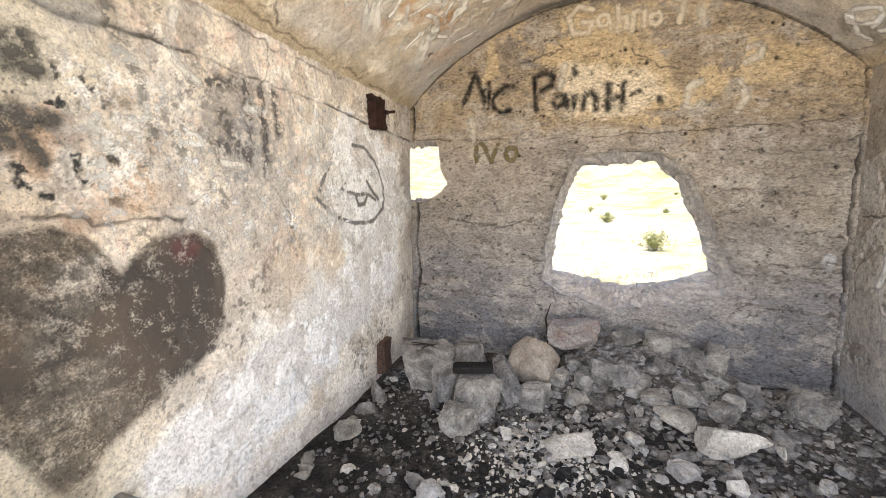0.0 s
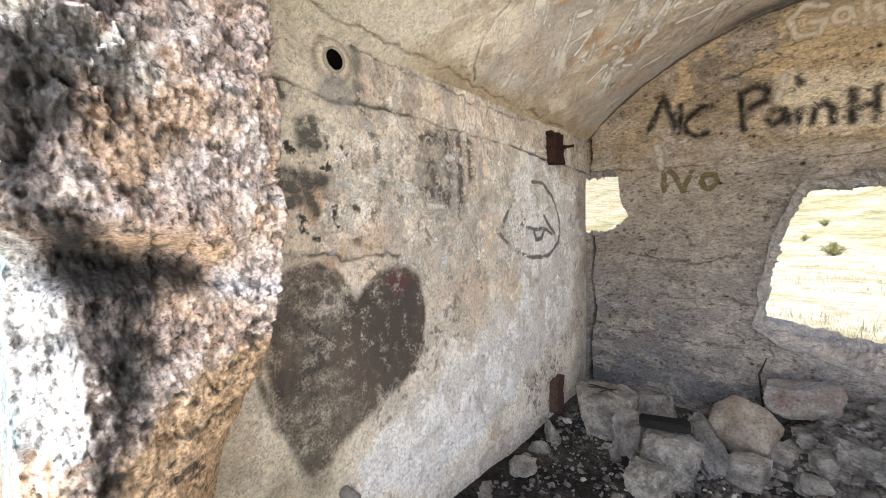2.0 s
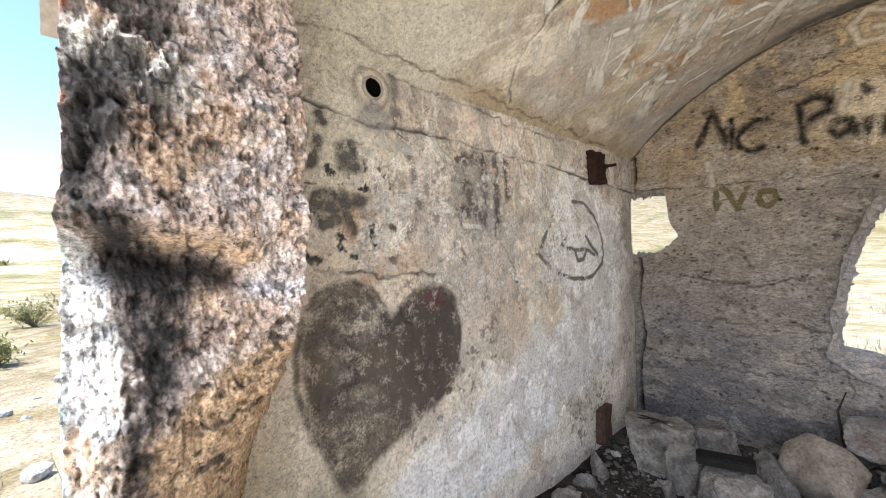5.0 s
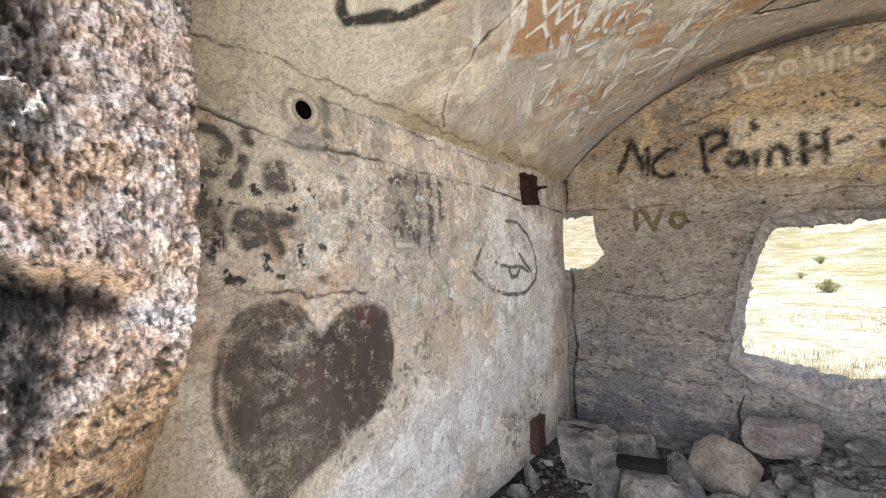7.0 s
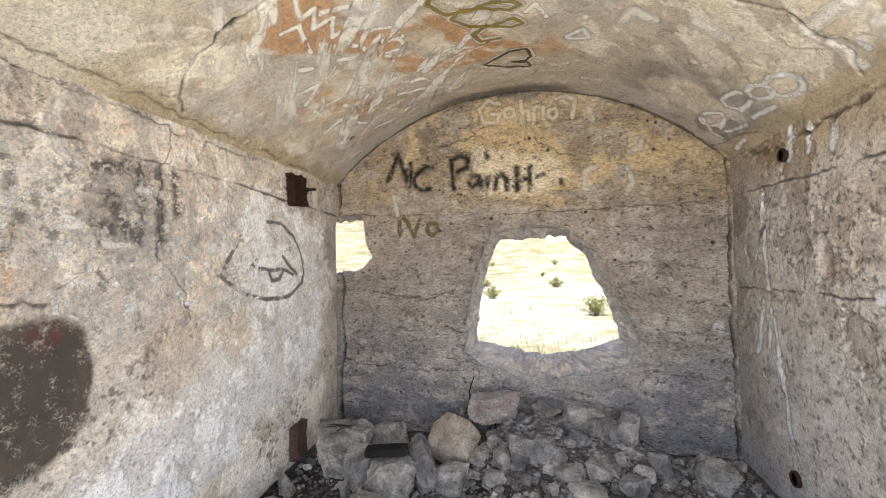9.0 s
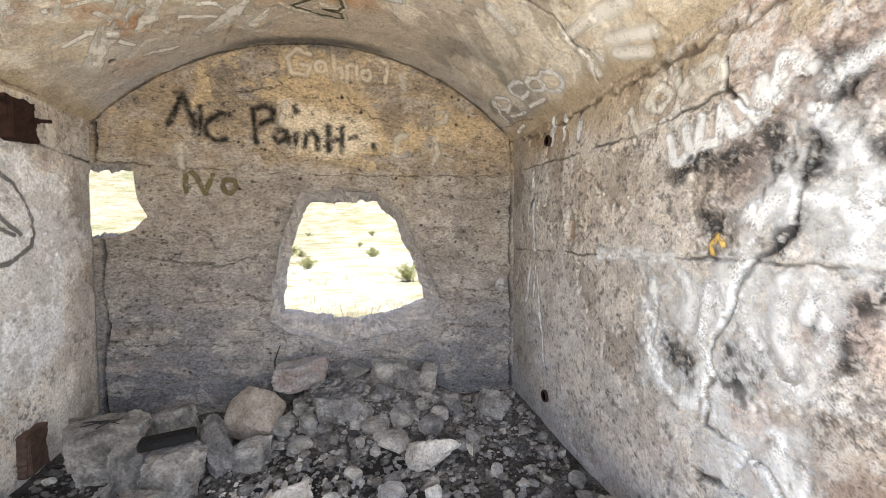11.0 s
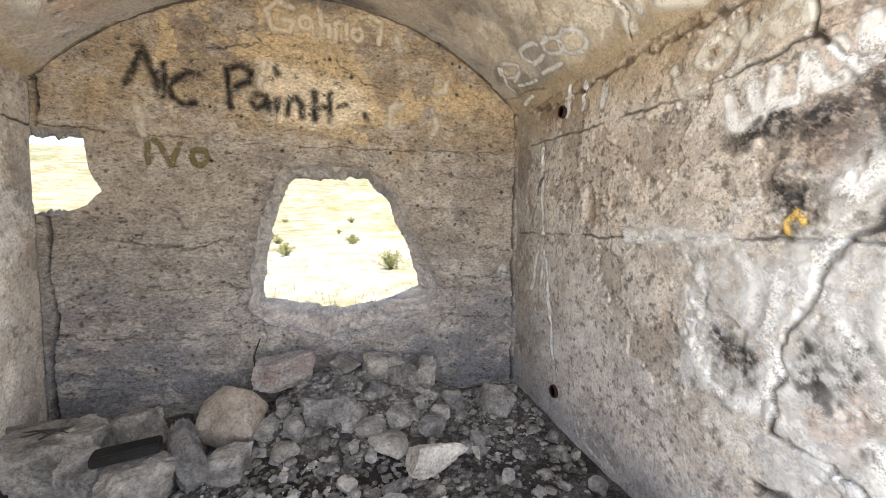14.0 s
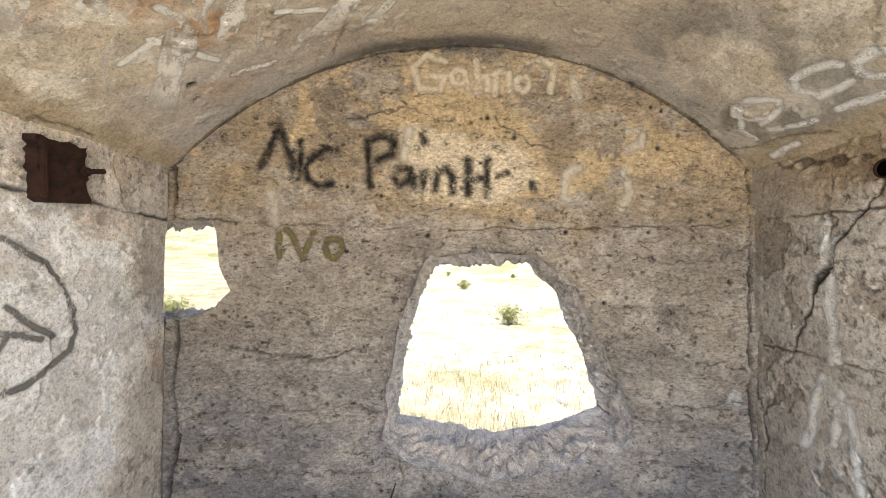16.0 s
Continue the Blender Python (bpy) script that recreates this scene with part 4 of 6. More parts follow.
reveal("window_1", WINDOW_IN, WINDOW_OUT, (61, 62, 0.05), "ragged hole broken through the thick concrete wall")
reveal("window_2", NOTCH, NOTCH, (63, 63, 0.014), "small ragged opening beside the corner of the wall")
# outer face of the back wall
U, V = grid(-0.35, W + 0.35, -0.3, 3.2, 0.03)
outer_arch = ZC + 0.3 + np.sqrt(np.maximum((RV + 0.25) ** 2 - (U - W / 2) ** 2, 0.01)) - V
U, V, keep = cut(U, V, [ragged(U, V, WINDOW_OUT, 62), ragged(U, V, NOTCH, 63, 0.014), outer_arch], 0.03)
link_grid("outer_face", np.stack([U, np.full_like(U, BACK + THICK), V], -1), M_SHELL, keep=keep, parent=wall_north)


# ---- east wall ----
def east_place(U, V, H):
    return np.stack([W - H, U, V], -1)


U, V = grid(-3.6, 0.05, -0.2, 2.225, 0.0065)
n1, n2, n3 = fbm(U, V, 1.1, 121, 6), fbm(U, V, 4.5, 122, 6, 0.65), fbm(U, V, 22, 123, 4, 0.7)
H = 0.012 * (n1 - 0.5) + 0.012 * (n2 - 0.5) + 0.006 * (n3 - 0.5) - 0.012
C = mix((0.65, 0.59, 0.52), (0.56, 0.525, 0.485), sstep(0.40, 0.60, n1))
C = mix(C, (0.64, 0.61, 0.57), flake(U, V, 4.5, 321, 0.53, 0.06) * 0.6)
C = mix(C, (0.36, 0.315, 0.275), flake(U, V, 7, 323, 0.57, 0.03) * 0.5)
C = mix(C, (0.12, 0.11, 0.10), flake(U, V, 34, 335, 0.62, 0.012) * 0.7)
C = mix(C, (0.45, 0.35, 0.225), sstep(1.82, 2.1, V + 0.25 * (n2 - 0.5)) * 0.75)
C = mix(C, (0.56, 0.44, 0.39), sstep(0.50, 0.62, fbm(U, V, 4, 126, 5)) * sstep(-1.9, -2.3, U) * 0.6)
C = mix(C, (0.30, 0.225, 0.185), flake(U, V, 5, 125, 0.46, 0.04) * sstep(-2.1, -2.5, U + 0.2 * (n2 - 0.5)) * sstep(0.95, 0.6, V + 0.5 * (U + 2.6)) * 0.85)
C = mix(C, (0.14, 0.125, 0.115), flake(U, V, 4.0, 124, 0.53, 0.05) * flake(U, V, 40, 325, 0.46, 0.03) * sstep(-1.7, -2.1, U) * 0.6)
C = mix(C, (0.80, 0.80, 0.79), flake(U, V, 6, 127, 0.55, 0.02) * flake(U, V, 30, 327, 0.44, 0.03) * sstep(-1.4, -2.0, U) * 0.5)
# shade towards the back corner and the floor, put into the wall's colour
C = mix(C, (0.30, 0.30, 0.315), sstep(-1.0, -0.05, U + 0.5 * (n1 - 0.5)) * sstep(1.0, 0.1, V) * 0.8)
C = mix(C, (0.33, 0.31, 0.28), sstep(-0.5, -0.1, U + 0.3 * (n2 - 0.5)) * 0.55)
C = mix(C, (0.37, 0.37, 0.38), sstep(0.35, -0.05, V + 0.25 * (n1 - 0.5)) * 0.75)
lost = sstep(0.575, 0.595, fbm(U, V, 3.0, 128, 7, 0.62) + 0.04 * (n3 - 0.5))
H = H - 0.008 * lost
C = mix(C, C * np.array([0.80, 0.77, 0.74]), lost)
H, C = crack(H, C, U, V, R_LINE + [[(-0.03, 1.25), (-1.1, 1.26), (-1.9, 1.28), (-2.4, 1.285), (-2.9, 1.29), (-3.4, 1.28)]], 0.006, 0.010, 131, 0.035, (0.10, 0.085, 0.07))
H, C = crack(H, C, U, V, R_CRACK, 0.009, 0.016, 133, 0.05)
H, C = crack(H, C, U, V, R_CORNER, 0.006, 0.014, 136, 0.06)
H, C = crack(H, C, U, V, R_CRACK2, 0.015, 0.03, 135, 0.06)
H, C = crack(H, C, U, V, [[(-0.15, 2.18), (-0.6, 2.13), (-1.3, 2.14), (-2.0, 2.13), (-2.8, 2.14)]], 0.012, 0.02, 137, 0.09, (0.17, 0.13, 0.09))
for u, v, r, depth in ((-0.665, 2.05, 0.032, 0.1), (-0.64, 0.185, 0.038, 0.1), (-2.74, 1.6, 0.05, 0.12), (-1.2, 0.81, 0.012, 0.03), (-0.53, 0.83, 0.018, 0.03), (-2.36, 0.57, 0.014, 0.02)):
    H = hole(H, U, V, u, v, r, depth, 140)
    # the dark of the hole's depth goes into the pigment too
    C = mix(C, (0.008, 0.007, 0.006), sstep(r * 1.1, r * 0.8, np.hypot(U - u, V - v)))
pit = sstep(0.10, 0.02, np.hypot((U + 0.97) * 1.3, (V - 1.42) * 0.75) + 0.08 * (n2 - 0.5))
H = H - 0.035 * pit
C = mix(C, (0.34, 0.26, 0.19), pit * 0.8)
rust = sstep(0.05, 0.0, np.abs(U + 0.67) + 0.05 * (n2 - 0.5)) * sstep(1.85, 2.0, V) * sstep(2.08, 2.0, V)
C = mix(C, (0.30, 0.18, 0.11), rust * 0.5)
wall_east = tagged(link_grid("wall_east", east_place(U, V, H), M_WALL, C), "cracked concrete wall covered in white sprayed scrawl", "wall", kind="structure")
EAST = (U, V, H, east_place, wall_east)
WHITE = (0.84, 0.845, 0.84)
graffiti("white_lettering", EAST, strokes_cover(U, V, R_LOVE, 0.02, 151, 0.8) * 0.8, (0.72, 0.69, 0.61), "pale sprayed word along the top of the wall")
graffiti("white_lettering", EAST, strokes_cover(U, V, R_UNCLE, 0.021, 153) * 0.95, WHITE, "thick white sprayed looping word")
graffiti("white_drips", EAST, strokes_cover(U, V, R_STREAK, 0.02, 155, 0.95, 0.04) * 0.85, WHITE, "white paint drips beside the corner")
haze = np.maximum.reduce([sstep(0.10, -0.10, polygon_distance(U, V, pts) + 0.3 * (n2 - 0.5)) for pts in R_HAZE]) * (0.2 + 0.38 * flake(U, V, 7, 333, 0.5, 0.06) + 0.2 * flake(U, V, 30, 337, 0.47, 0.03))
graffiti("white_haze", EAST, haze, (0.76, 0.77, 0.77), "cloud of thin white overspray")
graffiti("black_smears", EAST, strokes_cover(U, V, R_DARK, 0.034, 161, 0.95, 0.1) * 0.7 * (0.15 + 0.85 * flake(U, V, 40, 163, 0.47, 0.03)), (0.05, 0.047, 0.045), "broken black smears of old paint", 0.0015)
graffiti("white_scrawl", EAST, strokes_cover(U, V, R_LOOPS_A, 0.027, 157, 0.95, 0.05) * (0.55 + 0.35 * flake(U, V, 24, 329, 0.45, 0.04)), WHITE, "broad white sprayed loops", 0.002)
graffiti("white_scrawl", EAST, strokes_cover(U, V, R_LOOPS_B, 0.026, 159, 0.95, 0.05) * (0.5 + 0.35 * flake(U, V, 24, 331, 0.45, 0.04)), WHITE, "broad white sprayed strokes", 0.002)
graffiti("yellow_mark", EAST, strokes_cover(U, V, R_YEL, 0.012, 165) * 0.9, (0.62, 0.42, 0.12), "small yellow paint mark", 0.0025)


# ---- vault ----
def vault_place(U, V, H):
    a = V / RV
    return np.stack([W / 2 + (RV - H) * np.sin(a), U, ZC + (RV - H) * np.cos(a)], -1)


def over(lines):
    """Lines given as (y, x) laid onto the vault as (y, arc)."""
    return [[(y, RV * math.asin(max(-0.999, min(0.999, (x - W / 2) / RV)))) for y, x in pts] for pts in lines]


HALF = RV * math.asin(W / 2 / RV)
U, V = grid(-3.6, 0.04, -HALF - 0.03, HALF + 0.03, 0.008)
n1, n2, n3 = fbm(U, V, 1.0, 171, 6), fbm(U, V, 4.0, 172, 6, 0.62), fbm(U * 0.6, V, 15, 173, 4, 0.7)
H = 0.016 * (n1 - 0.5) + 0.008 * (n2 - 0.5) + 0.002 * (n3 - 0.5) - 0.012
C = mix((0.62, 0.53, 0.39), (0.54, 0.475, 0.37), sstep(0.35, 0.65, n1))
C = mix(C, (0.76, 0.69, 0.56), sstep(0.48, 0.60, n2) * 0.8)
D1, D2 = (U + V) * 0.8, (V - U) * 2.0
C = mix(C, (0.48, 0.42, 0.345), sstep(0.52, 0.6, fbm(D2, D1, 2.4, 341, 6, 0.6)) * 0.6)
C = mix(C, (0.82, 0.765, 0.65), sstep(0.53, 0.6, fbm(D2, D1, 3.4, 343, 6, 0.6)) * 0.75)
C = mix(C, (0.50, 0.475, 0.44), sstep(0.47, 0.6, fbm(U + V, V - U, 1.6, 174, 6)) * 0.6)
C = mix(C, (0.50, 0.29, 0.14), sstep(0.49, 0.64, fbm(D2 * 0.8, D1, 2.2, 175, 6)) * sstep(1.2, 0.6, np.abs(V + 0.5)) * 0.85)
C = mix(C, (0.52, 0.455, 0.36), sstep(-0.62, -0.5, U + 0.1 * (n1 - 0.5)) * sstep(1.25, 0.9, np.abs(V)) * 0.9)
# greyer towards the back wall, black along its crown, browner at the springings
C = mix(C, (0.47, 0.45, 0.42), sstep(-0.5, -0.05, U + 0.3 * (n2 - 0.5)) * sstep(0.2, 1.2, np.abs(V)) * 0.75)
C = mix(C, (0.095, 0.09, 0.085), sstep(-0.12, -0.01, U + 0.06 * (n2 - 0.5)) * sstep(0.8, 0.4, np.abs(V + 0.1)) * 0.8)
C = mix(C, (0.19, 0.18, 0.165), sstep(0.5, 0.62, fbm(U, V, 2.6, 177, 6)) * sstep(0.6, 1.1, V) * sstep(-1.0, -0.5, U) * 0.7)
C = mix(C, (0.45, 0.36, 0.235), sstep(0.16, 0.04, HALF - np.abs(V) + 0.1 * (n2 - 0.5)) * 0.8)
C = mix(C, (0.70, 0.67, 0.57), sstep(-2.0, -2.4, U + 0.3 * (n2 - 0.5)) * 0.8)
lost = sstep(0.6, 0.615, fbm(U, V, 2.8, 178, 6, 0.6))
H = H + 0.006 * lost
H, C = crack(H, C, U, V, over(V_CRACK), 0.008, 0.016, 181, 0.06)
H, C = crack(H, C, U, V, over(V_CRACKR), 0.008, 0.014, 183, 0.06)
H, C = crack(H, C, U, V, over([[(-3.4, 0.04), (-2.6, 0.05), (-1.8, 0.03), (-1.0, 0.02), (-0.5, 0.01)], [(-0.9, 1.9), (-0.78, 1.55), (-0.72, 1.3), (-0.6, 1.0)], [(-0.05, 0.9), (-0.4, 1.1), (-0.8, 1.15)], [(0.02, 3.1), (-0.3, 3.13), (-0.5, 3.17)]]), 0.0055, 0.008, 185, 0.06, (0.20, 0.16, 0.115))
for u, x, r in ((-0.346, 0.334, 0.022), (-0.25, 0.30, 0.016), (-0.42, 0.27, 0.012)):
    v = RV * math.asin((x - W / 2) / RV)
    H = hole(H, U, V, u, v, r, 0.05, 187)
    # hole painted black inside in place of its own shade
    C = mix(C, (0.008, 0.007, 0.006), sstep(r * 1.2, r * 0.8, np.hypot(U - u, V - v)))
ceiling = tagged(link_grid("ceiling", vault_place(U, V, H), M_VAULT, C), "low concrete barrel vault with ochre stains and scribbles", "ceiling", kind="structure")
VAULT = (U, V, H, vault_place, ceiling)
CREAM = (0.90, 0.87, 0.79)
graffiti("white_scribble", VAULT, strokes_cover(U, V, over(V_WHITE_A), 0.013, 191) * 0.95, CREAM, "thin cream sprayed scribble")
graffiti("white_scribble", VAULT, strokes_cover(U, V, over(V_WHITE_B), 0.016, 193) * 0.92, CREAM, "cream sprayed strokes and loops")
graffiti("white_circles", VAULT, strokes_cover(U, V, over(V_ROO_A), 0.016, 195, 0.9) * 0.85, (0.86, 0.855, 0.83), "white sprayed ring letters")
graffiti("white_circles", VAULT, strokes_cover(U, V, over(V_ROO_B), 0.016, 197, 0.9) * 0.85, (0.86, 0.855, 0.83), "white sprayed ring letters")
graffiti("pale_strokes", VAULT, strokes_cover(U, V, over(V_PALE), 0.03, 199, 0.8) * 0.8, CREAM, "broad pale sprayed strokes")
graffiti("black_curve", VAULT, strokes_cover(U, V, over(V_BLACK), 0.022, 201) * 0.9, (0.06, 0.058, 0.055), "thick black sprayed curve")
for lines, width, label in ((V_SNAKE, 0.011, "yellow looping line outlined in white"), (V_HEART, 0.011, "small dark heart outlined in cream")):
    graffiti("glow_outline", VAULT, strokes_cover(U, V, over(lines), width * 2.6, 203, 0.4) * 0.7, (0.78, 0.73, 0.60), "cream outline round a sprayed line")
    graffiti("looping_line", VAULT, strokes_cover(U, V, over(lines), width, 205) * 0.9, (0.30, 0.22, 0.05) if lines is V_SNAKE else (0.09, 0.07, 0.03), label, 0.002)
smear = sstep(0.54, 0.62, fbm((U + V) * 3.2, (V - U) * 0.7, 2.6, 207, 5, 0.6)) * sstep(0.5, 0.2, np.abs(V + 0.75) - 0.4) * sstep(-2.2, -1.8, U) * sstep(-0.15, -0.4, U)
graffiti("pale_smears", VAULT, smear * 0.85, CREAM, "diagonal smears of cream paint")


# ---- shell: the thickness of walls and roof ----
def shell_box(name, lo, hi, parent):
    bm = bmesh.new()
    box(bm, lo, hi)
    return part(name, bm, M_SHELL, parent)


shell_box("outer_wall", (-0.36, -3.27, -0.3), (-0.15, -0.06, 2.3), wall_west)
shell_box("corner", (-0.36, -0.06, -0.3), (-0.03, 0.319, 1.33), wall_west)
shell_box("corner", (-0.36, -0.06, 1.95), (-0.03, 0.319, 2.3), wall_west)
shell_box("outer_wall", (W + 0.15, -3.27, -0.3), (W + 0.36, 0.319, 2.3), wall_east)
bm = bmesh.new()
rows = []
for k in range(41):
    a = -0.93 + 1.86 * k / 40
    rows.append([bm.verts.new((W / 2 + r * math.sin(a), y, ZC + r * math.cos(a))) for r, y in ((RV + 0.06, -3.6), (RV + 0.06, 0.317), (RV + 0.34, 0.317), (RV + 0.34, -3.6))])
for p, q in zip(rows[:-1], rows[1:]):
    for i in range(4):
        bm.faces.new((p[i], p[(i + 1) % 4], q[(i + 1) % 4], q[i]))
bm.faces.new(rows[0])
bm.faces.new(rows[-1][::-1])
part("roof", bm, M_SHELL, ceiling)

# ---- south wall: what is left of the front wall, broken off beside the doorway ----
EDGE_Z = np.array([-0.3, 0.3, 0.79, 0.95, 1.09, 1.2, 1.3, 1.44, 1.62, 1.73, 1.83, 2.1, 2.6, 3.0])
EDGE_X = np.array([0.10, 0.16, 0.30, 0.43, 0.58, 0.74, 0.82, 0.85, 0.85, 0.82, 0.79, 0.78, 0.85, 1.0])
# stains, paint and bright areas on the broken end, as (y, z)
SOOT = [(-3.57, 1.5), (-3.54, 1.56), (-3.54, 1.62), (-3.49, 1.62), (-3.488, 1.57), (-3.496, 1.51), (-3.501, 1.48), (-3.474, 1.46), (-3.471, 1.42), (-3.414, 1.4), (-3.366, 1.37), (-3.414, 1.36), (-3.433, 1.33), (-3.421, 1.29), (-3.446, 1.25), (-3.458, 1.21), (-3.477, 1.18), (-3.472, 1.1), (-3.488, 1.13), (-3.496, 1.21), (-3.475, 1.24), (-3.491, 1.3), (-3.511, 1.37), (-3.531, 1.42), (-3.56, 1.46)]
PALE_TOP = [(-3.535, 1.66), (-3.49, 1.64), (-3.426, 1.63), (-3.42, 1.61), (-3.474, 1.58), (-3.501, 1.58), (-3.531, 1.59), (-3.545, 1.61)]
BROWN_PATCH = [(-3.49, 1.57), (-3.413, 1.62), (-3.357, 1.58), (-3.414, 1.49), (-3.463, 1.49), (-3.49, 1.51)]
ORANGE_FOOT = [(-3.477, 1.16), (-3.434, 1.23), (-3.367, 1.26), (-3.25, 1.28), (-3.25, 0.6), (-3.469, 0.6)]
zz = np.linspace(-0.3, 3.0, 1000)
xe = np.interp(zz, EDGE_Z, EDGE_X)
xo = np.interp(zz, [-0.3, 0.5, 0.9, 1.15, 1.33, 1.41, 1.44, 1.55, 1.75, 3.0], [1.02, 0.98, 0.94, 0.90, 0.845, 0.825, 0.87, 0.88, 0.86, 0.88])
s = np.r_[np.linspace(0, 1, 50)[:-1], np.linspace(1, 2, 190)[:-1], np.linspace(2, 3, 50)]
S, Z = np.meshgrid(s, zz, indexing="ij")
XE, XO = np.broadcast_to(xe, S.shape), np.broadcast_to(xo, S.shape)
t = np.clip(S - 1, 0, 1)
y_in, y_out = FRONT, -3.545
X = np.where(S < 1, -0.36 + (XE + 0.36) * S, np.where(S < 2, XE + (XO - XE) * np.sqrt(t), XO - (XO + 0.36) * (S - 2)))
Y = np.where(S < 1, y_in, np.where(S < 2, y_in + (y_out - y_in) * t, y_out))
round_ = sstep(0.82, 1.0, t) * (S <= 2) + sstep(2.12, 2.0, S) * (S > 2)
X = X - 0.02 * round_
# the outer corner below the ledge is broken off on a slant
slant = np.interp(Z, [0.6, 1.1, 1.2, 1.3, 1.38, 1.43, 1.46], [0.80, 0.83, 0.82, 0.82, 0.87, 0.95, 1.2])
X = X - 0.9 * 0.275 * np.maximum(0, t - slant) * (S <= 2) - np.where(S > 2, 0.9 * 0.275 * np.maximum(0, 1 - slant), 0) * sstep(2.4, 2.0, S)
face = sstep(0.96, 1.02, S) * sstep(2.10, 2.0, S)
QY, end = Y + X * 0.6, (S <= 2.0) & (S >= 1.0)
N1, N2, N3 = fbm(Y + X * 0.5, Z, 7, 221, 6, 0.6), fbm(QY, Z, 24, 222, 5, 0.65), fbm(QY, Z, 80, 223, 4, 0.7)
bump = 0.03 * (N1 - 0.5) + 0.026 * (N2 - 0.5) + 0.016 * (N3 - 0.5) + 0.007 * (fbm(QY, Z, 190, 224, 3, 0.7) - 0.5)
# crumbled pale lumps at the top, ledge with its hollow, shallow pits
bump += 0.018 * (np.abs(fbm(QY, Z, 34, 229, 4, 0.6) - 0.5) * 4 - 0.4) * sstep(0.5, 0.7, t) * sstep(1.0, 0.9, t) * sstep(1.5, 1.58, Z) * end
ledge = 1.385 + 0.025 * sstep(0.2, 0.6, t)
bump += 0.022 * np.exp(-((Z - ledge - 0.035) / 0.028) ** 2) * sstep(0.15, 0.35, t) * end
bump -= 0.045 * np.exp(-((Z - ledge + 0.012) / 0.022) ** 2) * sstep(0.05, 0.4, t) * sstep(1.0, 0.85, t) * end
bump -= 0.02 * np.exp(-(np.hypot(Z - 1.465, (t - 0.58) * 0.3) / 0.022) ** 2) * end
bump -= 0.016 * np.exp(-(np.hypot(Z - 1.53, (t - 0.45) * 0.3) / 0.03) ** 2) * end
pock = sstep(0.60, 0.72, fbm(QY, Z, 55, 225, 3, 0.6))
bump -= 0.012 * pock
X = X + bump * face
Y0 = Y
Y = Y + (0.3 * bump * sstep(0.9, 1.0, S) * sstep(1.25, 1.0, S) - 0.35 * bump * round_ + 0.012 * (N2 - 0.5) * (1 - face))
P = np.stack([X, Y, Z], -1)


def stain(pts, soft, ragged_by, seed):
    d = polygon_distance(Y0, Z, pts) + ragged_by * (fbm(QY, Z, 26, seed, 6, 0.66) - 0.5)
    return sstep(soft, -soft, d) * end


C = mix((0.58, 0.455, 0.385), (0.62, 0.55, 0.52), sstep(0.40, 0.60, N1))
C = mix(C, (0.60, 0.43, 0.29), flake(QY, Z, 9, 227, 0.55, 0.06) * 0.6)
C = mix(C, (0.30, 0.25, 0.235), flake(QY, Z, 30, 353, 0.58, 0.03) * 0.6)
C = mix(C, (0.69, 0.63, 0.60), flake(QY, Z, 26, 355, 0.56, 0.03) * 0.55)
C = mix(C, (0.52, 0.36, 0.235), stain(BROWN_PATCH, 0.02, 0.10, 411) * 0.75)
C = mix(C, (0.68, 0.49, 0.31), stain(ORANGE_FOOT, 0.012, 0.05, 413) * 0.85)
# pale crumbled top, whitened further for the light on its facets
C = mix(C, (0.80, 0.77, 0.73), stain(PALE_TOP, 0.02, 0.09, 415) * 0.85)
C = mix(C, (0.70, 0.70, 0.76), np.exp(-((Z - 1.355) / 0.016) ** 2) * sstep(0.45, 0.25, t) * end * 0.7)
# pale paint on the slant, its sunlit brightness painted in as well
low = sstep(-0.03, 0.02, t - slant) * end * sstep(1.46, 1.42, Z)
C = mix(C, (0.70, 0.685, 0.66), low * 0.9)
C = mix(C, (0.58, 0.37, 0.22), low * flake(QY, Z, 9, 357, 0.5, 0.03) * sstep(1.32, 1.25, Z) * sstep(1.1, 1.18, Z) * 0.85)
C = mix(C, (0.16, 0.17, 0.18), low * flake(QY, Z, 22, 359, 0.6, 0.03) * 0.5)
C = mix(C, (0.022, 0.021, 0.021), stain(SOOT, 0.022, 0.06, 417) * (0.85 + 0.14 * flake(QY, Z, 40, 351, 0.42, 0.05)) * (1 - 0.7 * low))
C = mix(C, (0.05, 0.047, 0.045), flake(QY, Z, 17, 231, 0.49, 0.02) * sstep(0.55, 0.7, t) * sstep(1.49, 1.56, Z) * end * 0.85)
# shadow under the ledge and its lit tan edge, painted into the pigment
C = mix(C, (0.035, 0.032, 0.03), np.exp(-((Z - ledge + 0.02) / 0.018) ** 2) * sstep(0.3, 0.5, t) * sstep(1.0, 0.85, t) * end * 0.85)
C = mix(C, (0.60, 0.42, 0.26), np.exp(-((Z - ledge - 0.012) / 0.008) ** 2) * sstep(0.15, 0.35, t) * sstep(0.8, 0.6, t) * end * 0.7)
C = mix(C, (0.58, 0.20, 0.11), sstep(0.42, 0.52, fbm(QY, Z, 11, 233, 5)) * sstep(0.94, 0.99, t) * sstep(1.49, 1.53, Z) * sstep(2.3, 2.1, S) * 0.55)
C = mix(C, (0.22, 0.40, 0.42), sstep(0.50, 0.58, fbm(QY, Z, 18, 235, 5)) * sstep(0.97, 1.0, t) * sstep(1.45, 1.4, Z) * 0.6)
C = mix(C, (0.06, 0.055, 0.05), sstep(0.64, 0.70, fbm(QY, Z, 70, 237, 3)) * face * 0.75)
